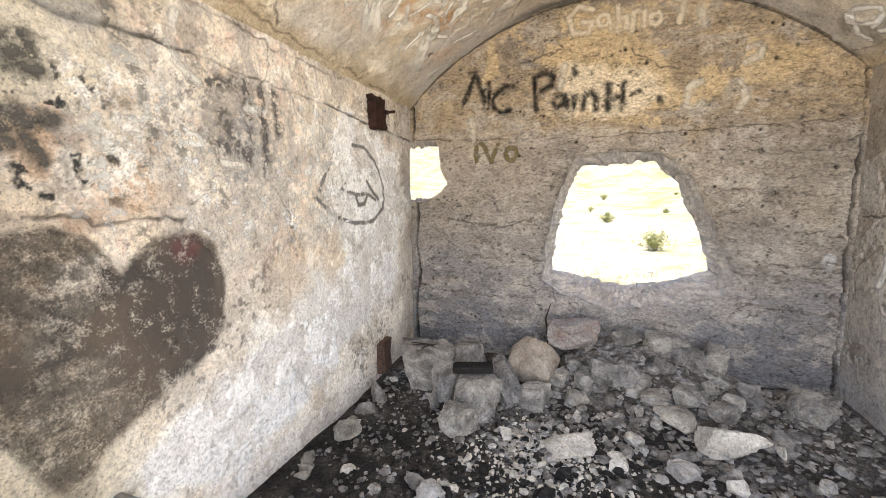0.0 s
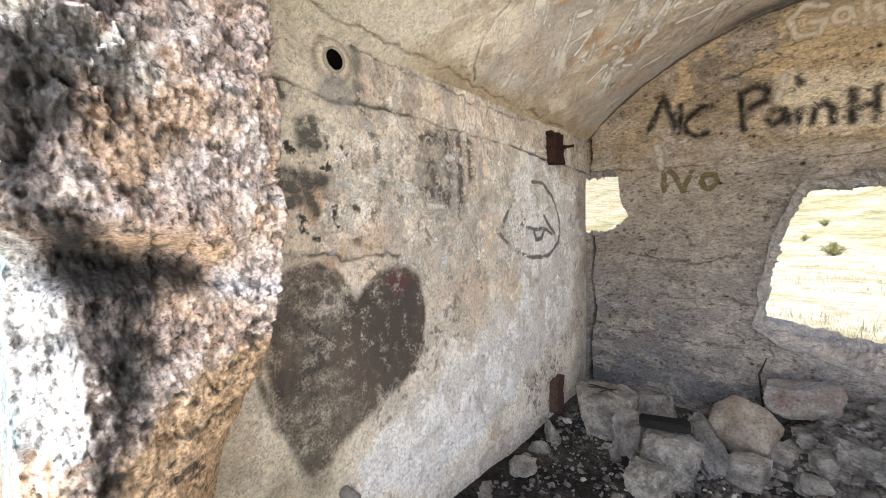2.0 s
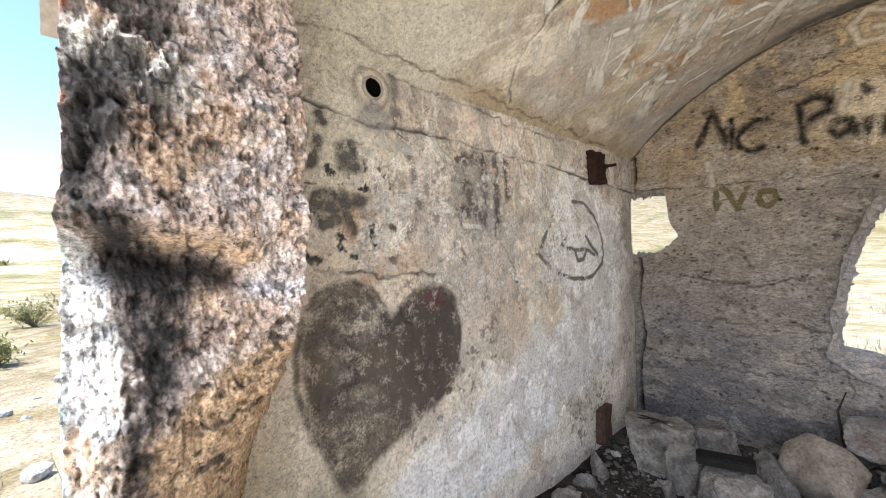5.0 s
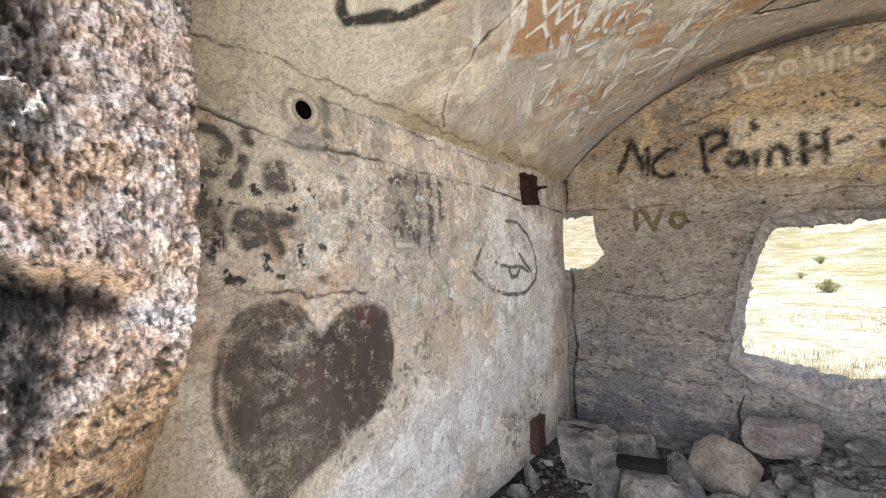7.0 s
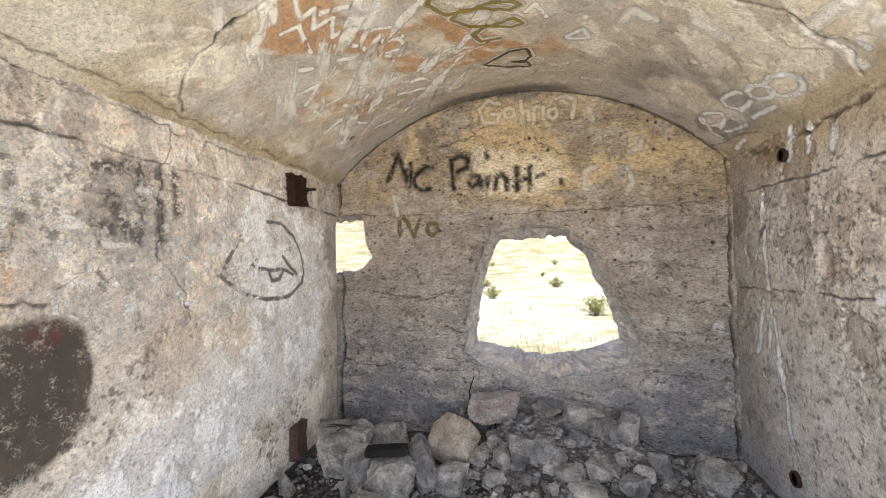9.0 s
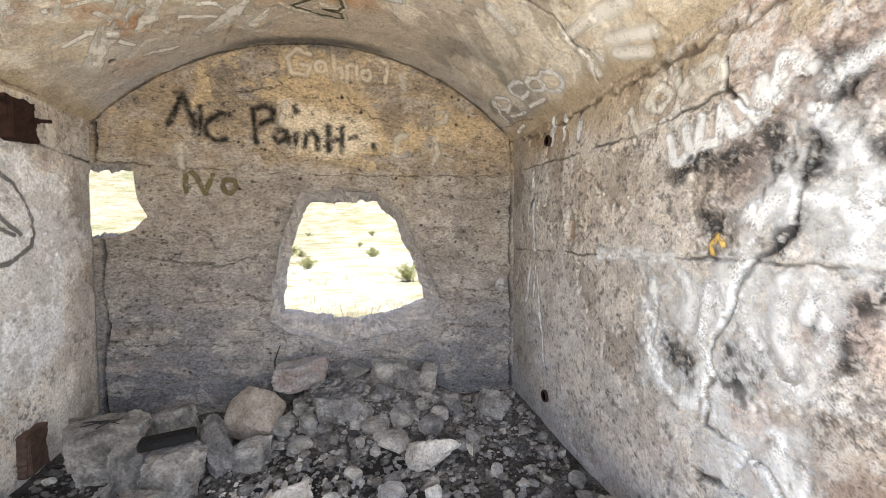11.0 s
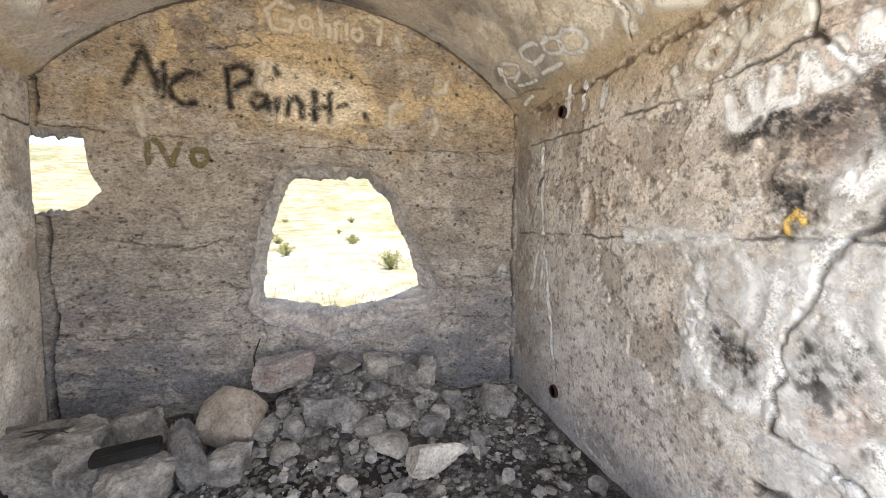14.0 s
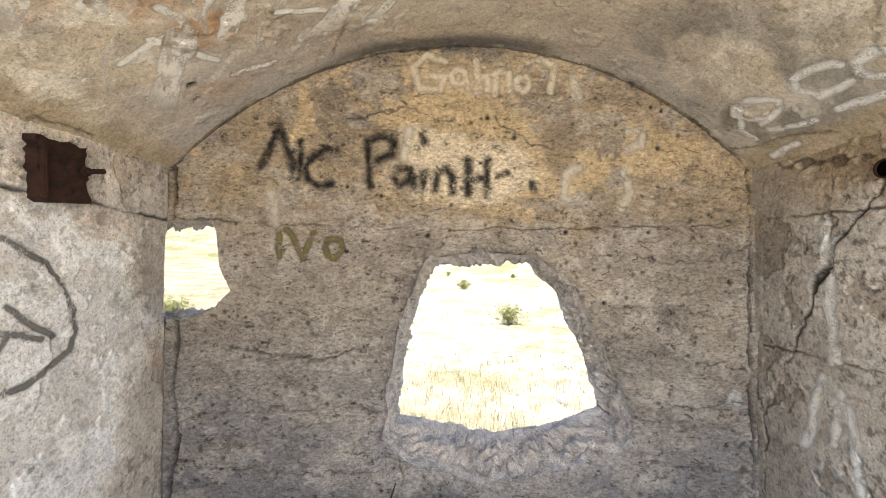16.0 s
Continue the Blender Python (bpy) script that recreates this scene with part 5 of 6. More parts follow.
wall_south = tagged(link_grid("wall_south", P, M_BREAK, C), "thick broken concrete wall end with soot and old paint", "wall", kind="structure")
shell_box("pier", (W - 0.02, -3.575, -0.3), (W + 0.36, FRONT, 2.35), wall_south)

# ---- floor ----
def floor_height(x, y):
    rise = 0.25 * sstep(-1.0, -0.25, y) * sstep(1.22, 1.6, x) * (1 - sstep(2.2, 2.75, x))
    return -0.06 + rise + 0.05 * sstep(-1.2, -0.2, y) - 0.08 * sstep(-2.9, -3.5, y)


U, V = grid(-0.03, W + 0.03, -3.6, 0.03, 0.011)
n1, n2, n3 = fbm(U, V, 1.7, 241, 6), fbm(U, V, 6, 242, 6, 0.65), fbm(U, V, 30, 243, 4, 0.7)
Zf = floor_height(U, V) + 0.03 * (n1 - 0.5) + 0.022 * (n2 - 0.5) + 0.022 * (n3 - 0.5)
C = mix((0.022, 0.020, 0.019), (0.062, 0.056, 0.052), sstep(0.38, 0.62, n2))
C = mix(C, (0.055, 0.048, 0.044), sstep(1.9, 2.8, U + 0.9 * (n1 - 0.5)) * 0.75)
C = mix(C, (0.13, 0.12, 0.115), sstep(-0.9, -0.4, V + 0.4 * (n1 - 0.5)) * 0.7)
C = mix(C, (0.16, 0.152, 0.148), flake(U, V, 5, 245, 0.55) * sstep(0.5, 0.9, U) * 0.6)
ash = sstep(0.34, 0.06, np.hypot(U - 1.28, (V + 1.22) * 1.1) + 0.28 * (n2 - 0.5)) + 0.7 * sstep(0.3, 0.05, np.hypot(U - 1.45, V + 1.75) + 0.3 * (n2 - 0.5))
C = mix(C, (0.60, 0.60, 0.61), np.clip(ash, 0, 1) * sstep(0.42, 0.52, n3))
char = sstep(0.3, 0.1, np.hypot(U - 1.5, V + 1.55) + 0.3 * (n2 - 0.5))
C = mix(C, (0.014, 0.014, 0.015), char * 0.85 * sstep(0.62, 0.5, n3))
# unseen pale soil by the entrance, added to bounce sunlight inside
C = mix(C, (0.46, 0.385, 0.29), sstep(-2.25, -2.6, V + 0.3 * (n1 - 0.5)) * 0.9)
floor = tagged(link_grid("floor", np.stack([U, V, Zf], -1), M_SOIL, C), "dirt floor with charcoal, white ash and rubble", "floor", kind="structure")


# ---- outdoor ground ----
az = np.linspace(0, 2 * math.pi, 181)
rad = np.r_[0.0, np.geomspace(1.2, 900, 110)]
R, A = np.meshgrid(rad, az, indexing="ij")
gx, gy = W / 2 + R * np.sin(A), -1.6 + R * np.cos(A)
hill = sstep(45, 230, R) * (27 + 14 * (fbm(np.cos(A) * 2 + 5, np.sin(A) * 2 + 5, 1.2, 251, 4) - 0.4)) + 6 * sstep(250, 800, R)
gz = -0.13 + hill + sstep(5, 40, R) * 1.6 * (fbm(gx, gy, 0.035, 252, 4) - 0.5) + 0.05 * (fbm(gx, gy, 0.7, 253, 4) - 0.5) * sstep(3.5, 6, R)
n1, n2 = fbm(gx, gy, 0.12, 254, 5), fbm(gx, gy, 0.6, 255, 4)
C = mix((0.40, 0.34, 0.26), (0.46, 0.40, 0.32), sstep(0.35, 0.65, n2))
C = mix(C, (0.27, 0.24, 0.19), sstep(0.8, 2.2, gy) * 0.9)
C = mix(C, (0.19, 0.165, 0.09), sstep(0.36, 0.5, n1 + 0.3 * (n2 - 0.5)) * sstep(0.8, 3.5, gy) * 0.9)
C = mix(C, (0.2, 0.175, 0.105), sstep(0.45, 0.6, n1) * sstep(3, 8, R) * 0.8)
C = mix(C, (0.20, 0.165, 0.115), sstep(0.5, -1.5, gx) * sstep(2, 4, R) * sstep(-5.5, -3.8, gy) * 0.7)
C = mix(C, (0.17, 0.145, 0.11), sstep(60, 200, R) * 0.8)
C = mix(C, (0.10, 0.11, 0.05), sstep(0.58, 0.66, fbm(gx, gy, 0.25, 256, 5)) * sstep(30, 60, R) * 0.7)
ground = tagged(link_grid("ground", np.stack([gx, gy, gz], -1), M_GROUND, C), "pale dry desert soil rising to low hills", "ground", kind="structure")


def ground_height(x, y):
    r = math.hypot(x - W / 2, y + 1.6)
    a = math.atan2(x - W / 2, y + 1.6) % (2 * math.pi)
    i = min(len(rad) - 2, max(0, int(np.searchsorted(rad, r)) - 1))
    j = min(len(az) - 2, int(a / (2 * math.pi) * 180))
    f = (r - rad[i]) / (rad[i + 1] - rad[i])
    return float(gz[i, j] * (1 - f) + gz[i + 1, j] * f)


# ---- rubble ----
BALLS = {}


def ball(sub):
    if sub not in BALLS:
        bm = bmesh.new()
        bmesh.ops.create_icosphere(bm, subdivisions=sub, radius=1)
        bm.verts.index_update()
        BALLS[sub] = (np.array([v.co[:] for v in bm.verts]), [tuple(v.index for v in f.verts) for f in bm.faces])
        bm.free()
    return BALLS[sub]


def rock_points(seed, sub, boxy):
    """A broken lump: random flat breaks round a centre, softened, chipped and roughened."""
    r = np.random.default_rng(seed)
    D, faces = ball(sub)
    planes, dist = [], []
    if boxy:
        for n in ((1, 0, 0), (-1, 0, 0), (0, 1, 0), (0, -1, 0), (0, 0, 1), (0, 0, -1)):
            planes.append(np.array(n) + r.normal(0, 0.13, 3))
            dist.append(r.uniform(0.86, 1.0))
        for _ in range(11):
            planes.append(r.normal(0, 1, 3))
            dist.append(r.uniform(0.95, 1.25))
    elif boxy is None:
        for _ in range(26):
            planes.append(r.normal(0, 1, 3))
            dist.append(r.uniform(0.95, 1.02))
    else:
        for _ in range(15):
            planes.append(r.normal(0, 1, 3))
            dist.append(r.uniform(0.82, 1.05))
    planes = np.array([p / np.linalg.norm(p) for p in planes])
    q = np.maximum(D @ planes.T, 0.02) / np.array(dist)
    power = 50 if boxy else 34
    rad_ = (q ** power).sum(1) ** (-1 / power)
    p = D * rad_[:, None]
    p *= (1 + (0.1 if boxy is None else 0.18) * (fbm3(p, 1.7, seed % 50 + 0.3, 4) - 0.5) + (0.05 if boxy is None else 0.26) * (fbm3(p, 4.5, seed % 50 + 9.3, 5) - 0.5) + (0.03 if boxy is None else 0.14) * (np.abs(fbm3(p, 9, seed % 50 + 19.3, 4) - 0.5) * 2 - 0.3))[:, None]
    lo, hi = p.min(0), p.max(0)
    return (p - (lo + hi) / 2) / ((hi - lo) / 2), faces


def rock(name, label, x, y, w, d, h, turn=0, seed=1, boxy=False, material=None, z=None, tilt=(0, 0), sub=5, category="rock", group="rubble in the ruin"):
    p, faces = rock_points(seed, sub, boxy)
    p = p * np.array([w / 2, d / 2, h / 2])
    me = bpy.data.meshes.new(name)
    m = pose(0, 0, 0, tilt[0], tilt[1], turn)
    p = p @ np.array(m.to_3x3()).T
    p[:, 2] -= p[:, 2].min()
    me.from_pydata(p.tolist(), [], faces)
    me.materials.append(material or M_ROCK)
    ob = new(name, me)
    base = float(floor_height(np.array(x), np.array(y))) - 0.025 if z is None else z
    ob.location = (x, y, base)
    return tagged(ob, label, category, group)


GREY = "grey broken concrete block lying on the ash floor"
rock("rubble_block", "large grey concrete block with a flat top", 0.38, -0.62, 0.46, 0.40, 0.32, 12, 3, True)
rock("rubble_block", GREY, 0.62, -0.36, 0.27, 0.24, 0.25, -20, 4, True)
rock("rubble_block", GREY, 0.60, -0.80, 0.22, 0.22, 0.27, 8, 5, True)
rock("rubble_block", "grey concrete block carrying a charred bar", 0.86, -0.94, 0.34, 0.30, 0.29, 14, 6, True)
rock("rubble_block", "grey curved concrete slab leaning on a block", 1.0, -0.72, 0.17, 0.34, 0.34, 24, 7, True, tilt=(0, -14))
rock("rubble_block", "small upright grey concrete lump", 0.81, -1.20, 0.22, 0.19, 0.22, -10, 8, True)
rock("stone", "small grey stone wedge between blocks", 0.55, -0.97, 0.09, 0.09, 0.13, 10, 9, sub=3)
rock("boulder", "smooth rounded brown boulder by the back wall", 1.17, -0.45, 0.39, 0.36, 0.36, 0, 27, None, M_BROWN, z=-0.01)
rock("boulder", "pink banded stone resting on top of the pile", 1.45, -0.25, 0.42, 0.26, 0.22, 8, 14, True, M_PINK, z=0.235, tilt=(6, -7))
rock("rubble_block", "grey concrete block with gravel on its flat top", 1.72, -0.46, 0.42, 0.34, 0.28, 3, 12, True, z=0.0)
rock("rubble_block", GREY, 1.83, -0.17, 0.22, 0.18, 0.17, -15, 13, z=0.235)
rock("rubble_block", GREY, 2.10, -0.17, 0.30, 0.22, 0.18, 4, 16, True, z=0.21)
rock("rubble_block", GREY, 2.05, -0.36, 0.27, 0.22, 0.19, 20, 17, z=0.12)
rock("rubble_block", GREY, 2.22, -0.34, 0.24, 0.24, 0.25, -12, 18, z=0.09)
rock("rubble_block", "grey concrete slab leaning on the back wall", 2.38, -0.26, 0.17, 0.26, 0.30, -18, 19, True, z=0.05, tilt=(0, 10))
rock("boulder", "pale rounded stone on the ash floor", 2.31, -0.94, 0.35, 0.28, 0.21, -14, 20, False, M_PALE)
rock("boulder", "flat white stone lying in the ash", 1.46, -1.16, 0.32, 0.22, 0.12, 18, 21, False, M_PALE)
rock("boulder", "grey angular stone in the corner", 2.87, -0.44, 0.28, 0.22, 0.20, -20, 22, True, tilt=(0, 14))
rock("boulder", "large beige boulder lying against the wall", 3.00, -1.86, 0.46, 0.40, 0.24, 25, 23, True, M_BROWN, tilt=(0, 8))
LIST = [(1.21, -0.76, 0.23, 0.19), (1.37, -0.54, 0.17, 0.15), (1.47, -0.47, 0.11, 0.12), (1.53, -0.62, 0.12, 0.14), (1.49, -0.72, 0.16, 0.11),
        (2.53, -0.50, 0.15, 0.19), (2.34, -0.68, 0.17, 0.11), (2.15, -0.64, 0.19, 0.14), (2.07, -0.78, 0.23, 0.12), (1.98, -0.66, 0.17, 0.09),
        (0.13, -0.98, 0.13, 0.16), (0.12, -1.14, 0.16, 0.10), (0.16, -1.43, 0.16, 0.11), (0.08, -1.72, 0.10, 0.06), (0.15, -1.84, 0.08, 0.05),
        (0.35, -1.72, 0.09, 0.06), (0.85, -1.78, 0.15, 0.11), (1.72, -1.22, 0.12, 0.08)]
LIST2 = [(2.03, -1.19, 0.14, 0.09), (2.26, -1.24, 0.10, 0.10), (1.30, -1.43, 0.07, 0.06), (2.67, -1.12, 0.09, 0.09), (3.06, -1.46, 0.15, 0.09), (3.08, -1.31, 0.10, 0.10),
         (3.08, -0.96, 0.08, 0.06), (3.02, -0.70, 0.13, 0.07), (2.86, -1.66, 0.13, 0.11), (2.70, -1.64, 0.18, 0.10), (2.46, -1.23, 0.06, 0.06), (1.71, -1.18, 0.10, 0.08),
         (2.44, -0.56, 0.13, 0.10), (2.63, -0.42, 0.12, 0.09), (2.30, -0.52, 0.13, 0.10), (1.90, -0.56, 0.12, 0.10), (2.74, -0.66, 0.11, 0.06), (2.55, -0.80, 0.14, 0.06)]
for k, (x, y, w, h) in enumerate(LIST + LIST2):
    pale = k in (15, 16, 17, 18, 19, 20, 21, 29)
    rock("stone", "pale angular stone on the dirt floor" if pale else "grey angular stone on the dirt floor", x, y, w, w * (0.75 + 0.05 * (k % 5)), h, 37 * k, 40 + k, k % 3 == 0, M_PALE if pale else M_ROCK, sub=3, category="stone")
r = np.random.default_rng(5)
for k in range(190):
    if k < 125:
        x, y = r.uniform(1.05, 3.1), -0.15 - abs(r.normal(0, 0.55))
    elif k < 155:
        y = r.uniform(-2.1, -0.3)
        x = 0.06 + abs(r.normal(0, 0.06)) if k < 140 else W - 0.06 - abs(r.normal(0, 0.08))
    else:
        x, y = r.uniform(0.3, 2.9), r.uniform(-2.4, -0.9)
    w = float(np.clip(r.lognormal(-2.85, 0.35), 0.03, 0.13))
    rock("stone", "small grey stone in the rubble", x, y, w, w * r.uniform(0.7, 1.0), w * r.uniform(0.5, 0.85), r.uniform(0, 360), 200 + k % 40, k % 4 == 0, M_PALE if k % 6 == 0 else M_ROCK, sub=3, category="stone")


def scatter(name, label, count, where, size, seed, material):
    """Loose small gravel as one object."""
    r = np.random.default_rng(seed)
    shapes = [rock_points(300 + k, 1, False) for k in range(6)]
    verts, faces, at = [], [], 0
    for k in range(count):
        x, y, z = where(r)
        p, f = shapes[k % 6]
        s = size * r.lognormal(0, 0.45)
        q = (p * np.array([1, r.uniform(0.6, 1), r.uniform(0.4, 0.8)]) * s / 2) @ np.array(pose(0, 0, 0, r.uniform(-25, 25), r.uniform(-25, 25), r.uniform(0, 360)).to_3x3()).T
        verts.append(q + np.array([x, y, z + s * 0.15]))
        faces += [tuple(i + at for i in t) for t in f]
        at += len(p)
    me = bpy.data.meshes.new(name)
    me.from_pydata(np.concatenate(verts).tolist(), [], faces)
    me.materials.append(material)
    return tagged(new(name, me), label, "gravel", kind="stuff")


def on_floor(x, y):
    i = int(np.clip((x + 0.03) / (W + 0.06) * (U2.shape[0] - 1), 0, U2.shape[0] - 1))
    j = int(np.clip((y + 3.6) / 3.63 * (U2.shape[1] - 1), 0, U2.shape[1] - 1))
    return x, y, float(Zf[i, j])


U2 = U
scatter("gravel", "grey gravel and concrete crumbs on the floor", 4200, lambda r: on_floor(r.uniform(0.05, 3.15), -0.05 - abs(r.normal(0, 0.95))), 0.022, 61, M_GRAVEL)
scatter("gravel", "coarse grey gravel over the rubble pile", 1300, lambda r: on_floor(float(np.clip(r.normal(2.0, 0.55), 1.0, 3.15)), -0.05 - abs(r.normal(0, 0.5))), 0.036, 62, M_GRAVEL)
scatter("ash_crumbs", "white ash and burnt plaster crumbs", 900, lambda r: on_floor(float(np.clip(r.normal(1.35, 0.3), 0.4, 2.4)), float(np.clip(r.normal(-1.35, 0.28), -2.2, -0.7))), 0.02, 63, M_PALE)
scatter("charcoal", "black charcoal bits in the fireplace", 900, lambda r: on_floor(float(np.clip(r.normal(1.35, 0.5), 0.2, 2.6)), float(np.clip(r.normal(-1.6, 0.35), -2.6, -0.8))), 0.024, 64, M_CHAR)
scatter("gravel_heap", "grey gravel on top of the block", 260, lambda r: (1.72 + r.uniform(-0.19, 0.19), -0.44 + r.uniform(-0.13, 0.15), 0.272), 0.022, 65, M_GRAVEL)

# ---- charred bar on the blocks ----
bm = bmesh.new()
box(bm, (-0.135, -0.05, 0), (0.135, 0.05, 0.05), 0.008)
bar = part("charred_bar", bm, M_CHAR)
bar.matrix_world = pose(0.82, -0.90, 0.222, 0, -2, 14)
tagged(bar, "short black charred wooden bar on a block", "wood")


def twig(pts, radius, material, name, label):
    cu = bpy.data.curves.new(name, "CURVE")
    cu.dimensions = "3D"
    cu.bevel_depth, cu.bevel_resolution = radius, 2
    sp = cu.splines.new("POLY")
    sp.points.add(len(pts) - 1)
    for p, c in zip(sp.points, pts):
        p.co = (*c, 1)
        p.radius = 1.0
    sp.points[-1].radius = 0.4
    ob = new(name, cu)
    cu.materials.append(material)
    return tagged(ob, label, "twig")


for a, b in (((0.26, -0.66), (0.42, -0.62)), ((0.30, -0.60), (0.46, -0.66)), ((0.36, -0.70), (0.44, -0.58)), ((0.24, -0.61), (0.36, -0.64))):
    twig([(*a, 0.258), ((a[0] + b[0]) / 2, (a[1] + b[1]) / 2 + 0.012, 0.266), (*b, 0.259)], 0.005, M_TWIG, "burnt_twig", "thin burnt twig on the flat block")
twig([(1.25, -0.10, 0.16), (1.22, -0.07, 0.40), (1.26, -0.05, 0.52)], 0.007, M_TWIG, "dead_stem", "dead black stem against the back wall")


# ---- rusty plates on the west wall ----
def plate(y0, y1, z0, z1, tilt, bow, material, label, bolt):
    """A rusted plate with eaten edges, a folded flange and, where it has one, a bolt."""
    holder = tagged(new("iron_plate"), label, "iron plate")
    holder.matrix_world = pose(0.0, (y0 + y1) / 2, z0, tilt, 0, 0)
    hw, hh = (y1 - y0) / 2, z1 - z0
    r = np.random.default_rng(int(z0 * 100) + 5)
    bm = bmesh.new()
    n = 14
    rows_ = []
    for i in range(n + 1):
        v = i / n
        le, re_ = r.normal(0, 0.006), r.normal(0, 0.006)
        row = []
        for k in range(9):
            u = k / 8
            y = -hw + le + (2 * hw + re_ - le) * u
            z = v * hh + (r.normal(0, 0.005) if i in (0, n) else 0)
            x = 0.03 + 0.006 * math.sin(9 * z + 3 * u) + bow * max(0, v - 0.45) + r.normal(0, 0.0015)
            row.append((bm.verts.new((x, y, z)), bm.verts.new((x - 0.05, y, z))))
        rows_.append(row)
    for a, b in zip(rows_[:-1], rows_[1:]):
        for k in range(8):
            bm.faces.new((a[k][0], a[k + 1][0], b[k + 1][0], b[k][0]))
            bm.faces.new((a[k][1], b[k][1], b[k + 1][1], a[k + 1][1]))
        for k in (0, 8):
            bm.faces.new((a[k][0], b[k][0], b[k][1], a[k][1]))
    for a in (rows_[0], rows_[-1]):
        for k in range(8):
            bm.faces.new((a[k][0], a[k][1], a[k + 1][1], a[k + 1][0]))
    bmesh.ops.recalc_face_normals(bm, faces=bm.faces)
    part("sheet", bm, material, holder)
    bm = bmesh.new()
    box(bm, (0.026, -hw + 0.004, 0.01), (0.055, -hw + 0.02, hh * 0.93), 0.004)
    part("flange", bm, material, holder)
    if bolt:
        bm = bmesh.new()
        bmesh.ops.create_cone(bm, cap_ends=True, segments=10, radius1=0.011, radius2=0.011, depth=0.09, matrix=pose(0.07, hw - 0.02, hh * 0.55, 0, 90, 0))
        bmesh.ops.create_cone(bm, cap_ends=True, segments=6, radius1=0.02, radius2=0.02, depth=0.014, matrix=pose(0.043, hw - 0.02, hh * 0.55, 0, 90, 0))
        part("bolt", bm, material, holder, "rusted bolt")
    return holder


plate(-0.75, -0.54, 1.915, 2.15, 4, 0.0, M_RUST, "dark rusted iron plate high on the concrete wall", True)
plate(-0.72, -0.55, 0.02, 0.27, 5, 0.03, M_FLAKE, "bent brown rusty iron plate low on the wall", False)

# ---- pipe stub ----
stub = tagged(new("pipe_stub"), "short cut-off metal pipe in the wall", "pipe")
stub.location = (0.0, -2.60, 0.34)
bm = bmesh.new()
m = pose(0.02, 0, 0, 0, 90, 0)
rings = []
for rr, zz_ in ((0.026, -0.06), (0.026, 0.05), (0.021, 0.05), (0.021, -0.05)):
    rings.append([bm.verts.new(m @ Vector((rr * math.cos(k * math.pi / 9), rr * math.sin(k * math.pi / 9), zz_))) for k in range(18)])
for p, q in zip(rings[:-1], rings[1:]):
    for k in range(18):
        bm.faces.new((p[k], p[(k + 1) % 18], q[(k + 1) % 18], q[k]))
bm.faces.new(rings[-1])
part("tube", bm, M_PIPE, stub, smooth=True)


# ---- old pipe openings in the walls ----
# flat black that stands for the shade inside the pipe openings
M_BORE_SHADE, _, _, bore_shader = blank("painted_bore_shade", 1.0)
bore_shader.inputs["Base Color"].default_value = (0.004, 0.0035, 0.003, 1)
bore_shader.inputs["Specular IOR Level"].default_value = 0.0


def pipe_opening(m, radius, material):
    """A pipe end set in the wall: a thin worn collar round a flat black disc that paints the hole's shade."""
    holder = tagged(new("pipe_opening"), "dark round pipe opening in the concrete wall", "pipe opening", "pipe openings")
    holder.matrix_world = m
    bm = bmesh.new()
    rings_ = []
    for rr, d_ in ((1.28, -0.02), (1.22, 0.004), (1.03, 0.005), (0.98, -0.02)):
        rings_.append([bm.verts.new((radius * rr * (1 + 0.05 * math.sin(3 * k + rr)) * math.cos(k * math.pi / 12), radius * rr * math.sin(k * math.pi / 12), d_)) for k in range(24)])
    for p, q in zip(rings_[:-1], rings_[1:]):
        for k in range(24):
            bm.faces.new((p[k], p[(k + 1) % 24], q[(k + 1) % 24], q[k]))
    part("collar", bm, material, holder, smooth=True)
    bm = bmesh.new()
    bmesh.ops.create_circle(bm, cap_ends=True, segments=24, radius=radius * 1.05, matrix=pose(0, 0, -0.004))
    part("bore_shade_disc", bm, M_BORE_SHADE, holder)


for y, z, radius in ((-0.665, 2.05, 0.03), (-0.64, 0.185, 0.034)):
    pipe_opening(pose(W - 0.002, y, z, 0, -90, 0), radius, M_RUST)
pipe_opening(pose(0.006, -2.60, 2.11, 0, 90, 0), 0.04, M_SHELL)

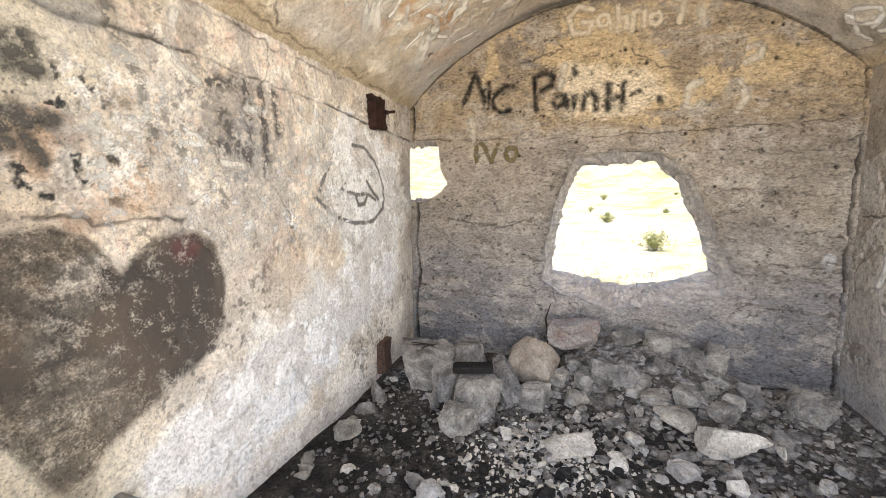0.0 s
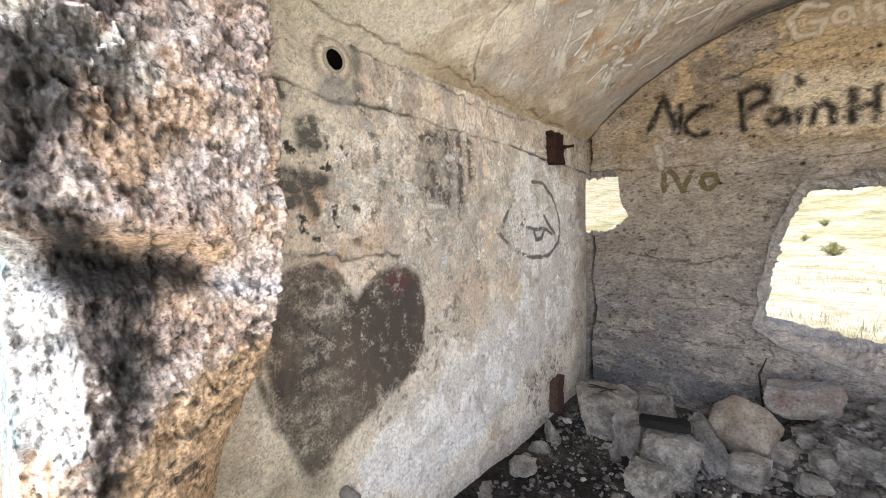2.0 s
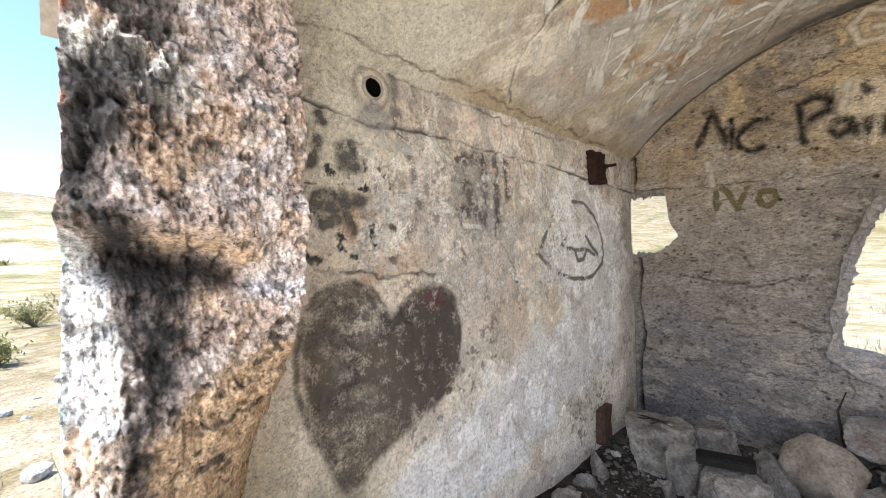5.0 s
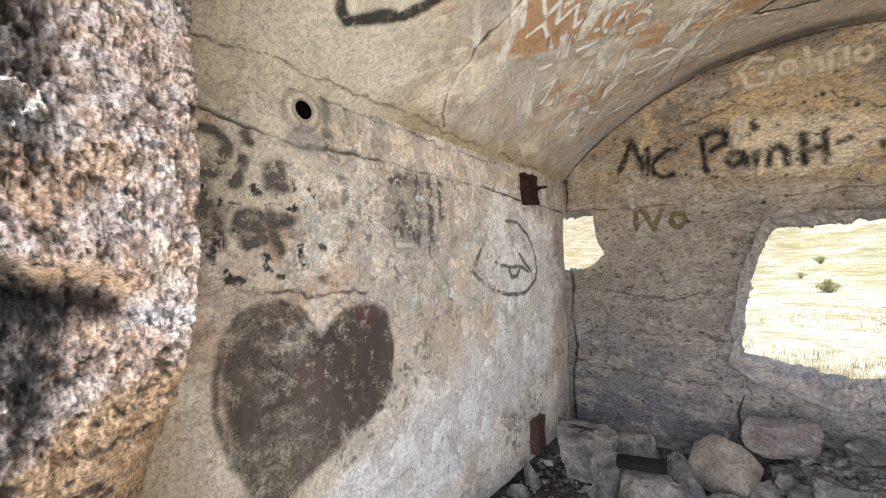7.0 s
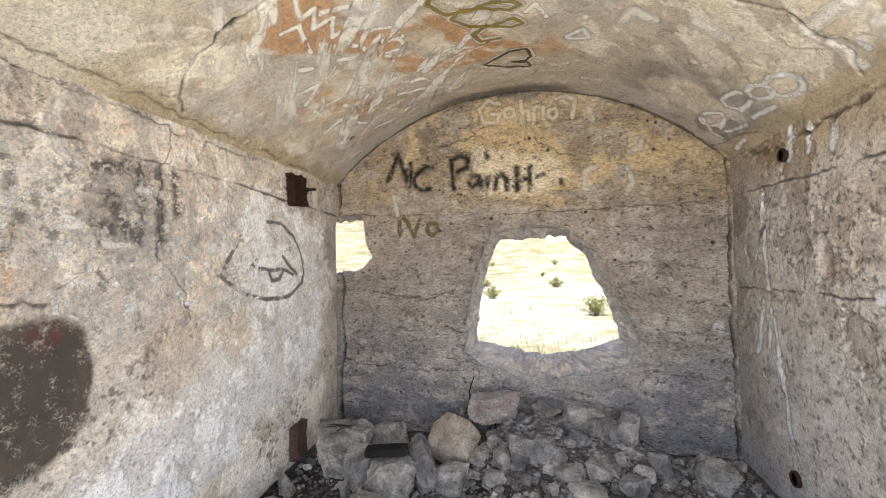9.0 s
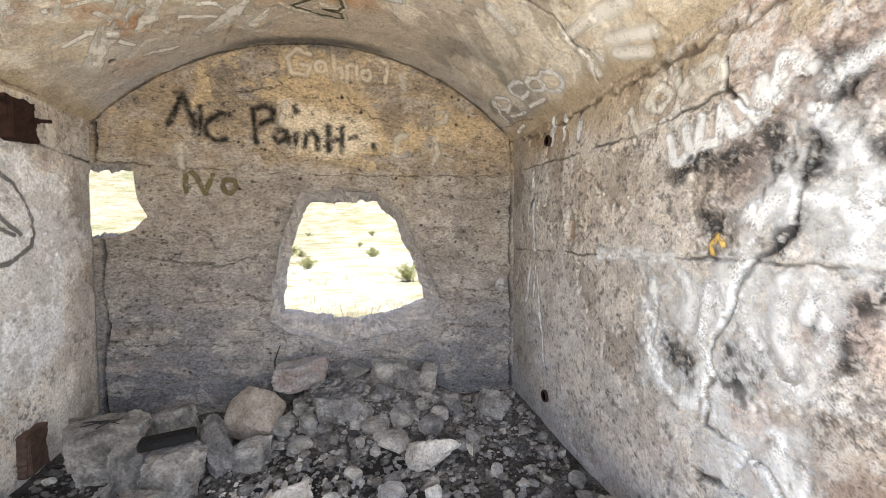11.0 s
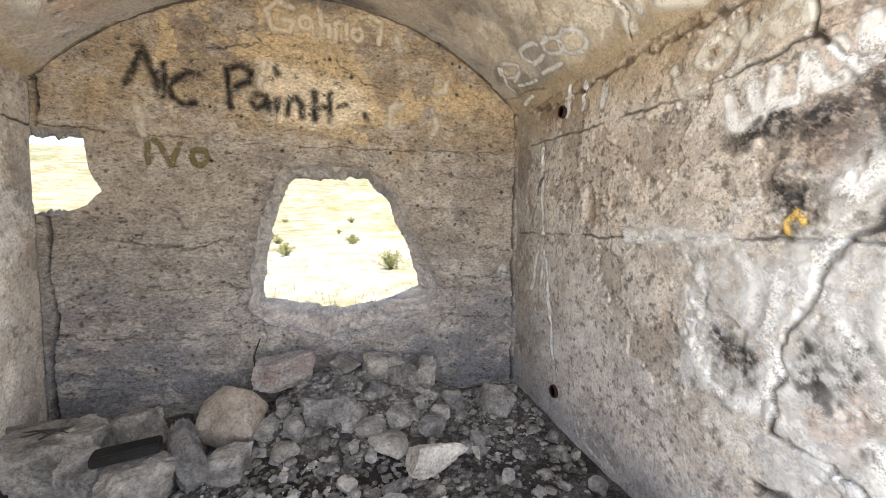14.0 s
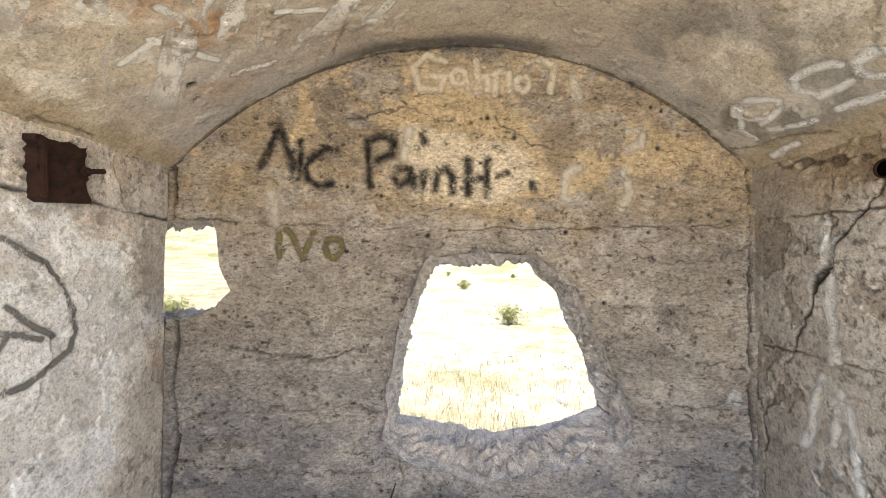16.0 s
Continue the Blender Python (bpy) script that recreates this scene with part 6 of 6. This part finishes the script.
# ---- outdoor plants ----
def shrub(seed, radius, height):
    r = np.random.default_rng(seed)
    holder = tagged(new("shrub"), "low yellow-green desert shrub on dry soil", "shrub", "shrubs round the ruin")
    stems = bmesh.new()
    verts, faces = [], []
    for k in range(26):
        a, lean = r.uniform(0, 2 * math.pi), r.uniform(0.1, 1.0)
        tip = np.array([math.cos(a) * radius * lean, math.sin(a) * radius * lean, height * (1 - 0.45 * lean ** 2) * r.uniform(0.75, 1.1)])
        last = None
        for i in range(5):
            f = i / 4
            c = Vector((tip[0] * f ** 1.3, tip[1] * f ** 1.3, tip[2] * f))
            w = 0.012 * (1.1 - f)
            ring_ = [stems.verts.new(c + Vector((w * math.cos(j * 2.094), w * math.sin(j * 2.094), 0))) for j in range(3)]
            if last:
                for j in range(3):
                    stems.faces.new((last[j], last[(j + 1) % 3], ring_[(j + 1) % 3], ring_[j]))
            last = ring_
        for _ in range(60):
            f = r.uniform(0.35, 1.08)
            c = np.array([tip[0] * f ** 1.3, tip[1] * f ** 1.3, tip[2] * f]) + r.normal(0, 0.045, 3)
            u = r.normal(0, 1, 3)
            u /= np.linalg.norm(u)
            v = np.cross(u, r.normal(0, 1, 3))
            v /= np.linalg.norm(v)
            s_ = r.uniform(0.014, 0.032)
            n = len(verts)
            verts += [c - u * s_ * 1.6, c + v * s_ * 0.5, c + u * s_ * 1.6, c - v * s_ * 0.5]
            faces.append((n, n + 1, n + 2, n + 3))
    part("stems", stems, M_STEM, holder)
    me = bpy.data.meshes.new("foliage")
    me.from_pydata([tuple(v) for v in verts], [], faces)
    me.materials.append(M_LEAF)
    fo = new("foliage", me)
    fo.parent = holder
    return holder


r = np.random.default_rng(9)
kinds = [shrub(1, 0.55, 0.6), shrub(2, 0.8, 0.75), shrub(3, 0.4, 0.45)]
PLACES = [(3.4, 9.5), (-5.5, -2.2), (-7.5, -4.4)]
for ob, (x, y) in zip(kinds, PLACES):
    ob.location = (x, y, ground_height(x, y) - 0.03)
made = 0
while made < 120:
    a, d_ = r.uniform(0, 2 * math.pi), r.uniform(13, 80)
    x, y = W / 2 + d_ * math.sin(a), -1.6 + d_ * math.cos(a)
    if y < -6 and abs(x - 1.6) < 12:
        continue
    s_ = r.uniform(0.6, 1.5)
    c = copy_thing(kinds[made % 3], pose(x, y, ground_height(x, y) - 0.03, 0, 0, r.uniform(0, 360)) @ Matrix.Scale(s_, 4))
    c.scale = (s_, s_, s_)
    made += 1

verts, faces = [], []
for k in range(5200):
    a, d_ = (r.uniform(0, 2 * math.pi) if k < 2200 else r.uniform(-0.6, 0.45)), 3.5 + 22 * r.random() ** 1.6
    x, y = W / 2 + d_ * math.sin(a), -1.6 + d_ * math.cos(a)
    if -0.6 < x < W + 0.6 and -4.5 < y < 0.7 or fbm(np.array(x), np.array(y), 0.25, 261, 3) < 0.45:
        continue
    z = ground_height(x, y) - 0.02
    for _ in range(9):
        a2, h = r.uniform(0, 2 * math.pi), r.uniform(0.08, 0.26)
        b = np.array([x, y, z]) + np.array([r.normal(0, 0.05), r.normal(0, 0.05), 0])
        n = len(verts)
        side = np.array([math.cos(a2 + 1.57), math.sin(a2 + 1.57), 0]) * 0.004
        verts += [tuple(b - side), tuple(b + side), tuple(b + np.array([math.cos(a2) * h * 0.4, math.sin(a2) * h * 0.4, h]))]
        faces.append((n, n + 1, n + 2))
me = bpy.data.meshes.new("dry_grass")
me.from_pydata(verts, [], faces)
me.materials.append(M_STRAW)
tagged(new("dry_grass", me), "sparse dry yellow grass tufts", "grass", kind="stuff")
# loose stones outside
for k in range(40):
    x, y = r.uniform(-6, 8), r.uniform(0.9, 9) if k % 3 else r.uniform(-5, -3.2)
    if k % 3 == 0:
        x = r.uniform(-7, -1)
    w = r.uniform(0.06, 0.22)
    rock("field_stone", "pale stone lying on desert soil", x, y, w, w * 0.8, w * 0.6, k * 41, 230 + k % 12, False, M_PALE, z=ground_height(x, y) - 0.03, sub=2, category="stone", group="stones outside")
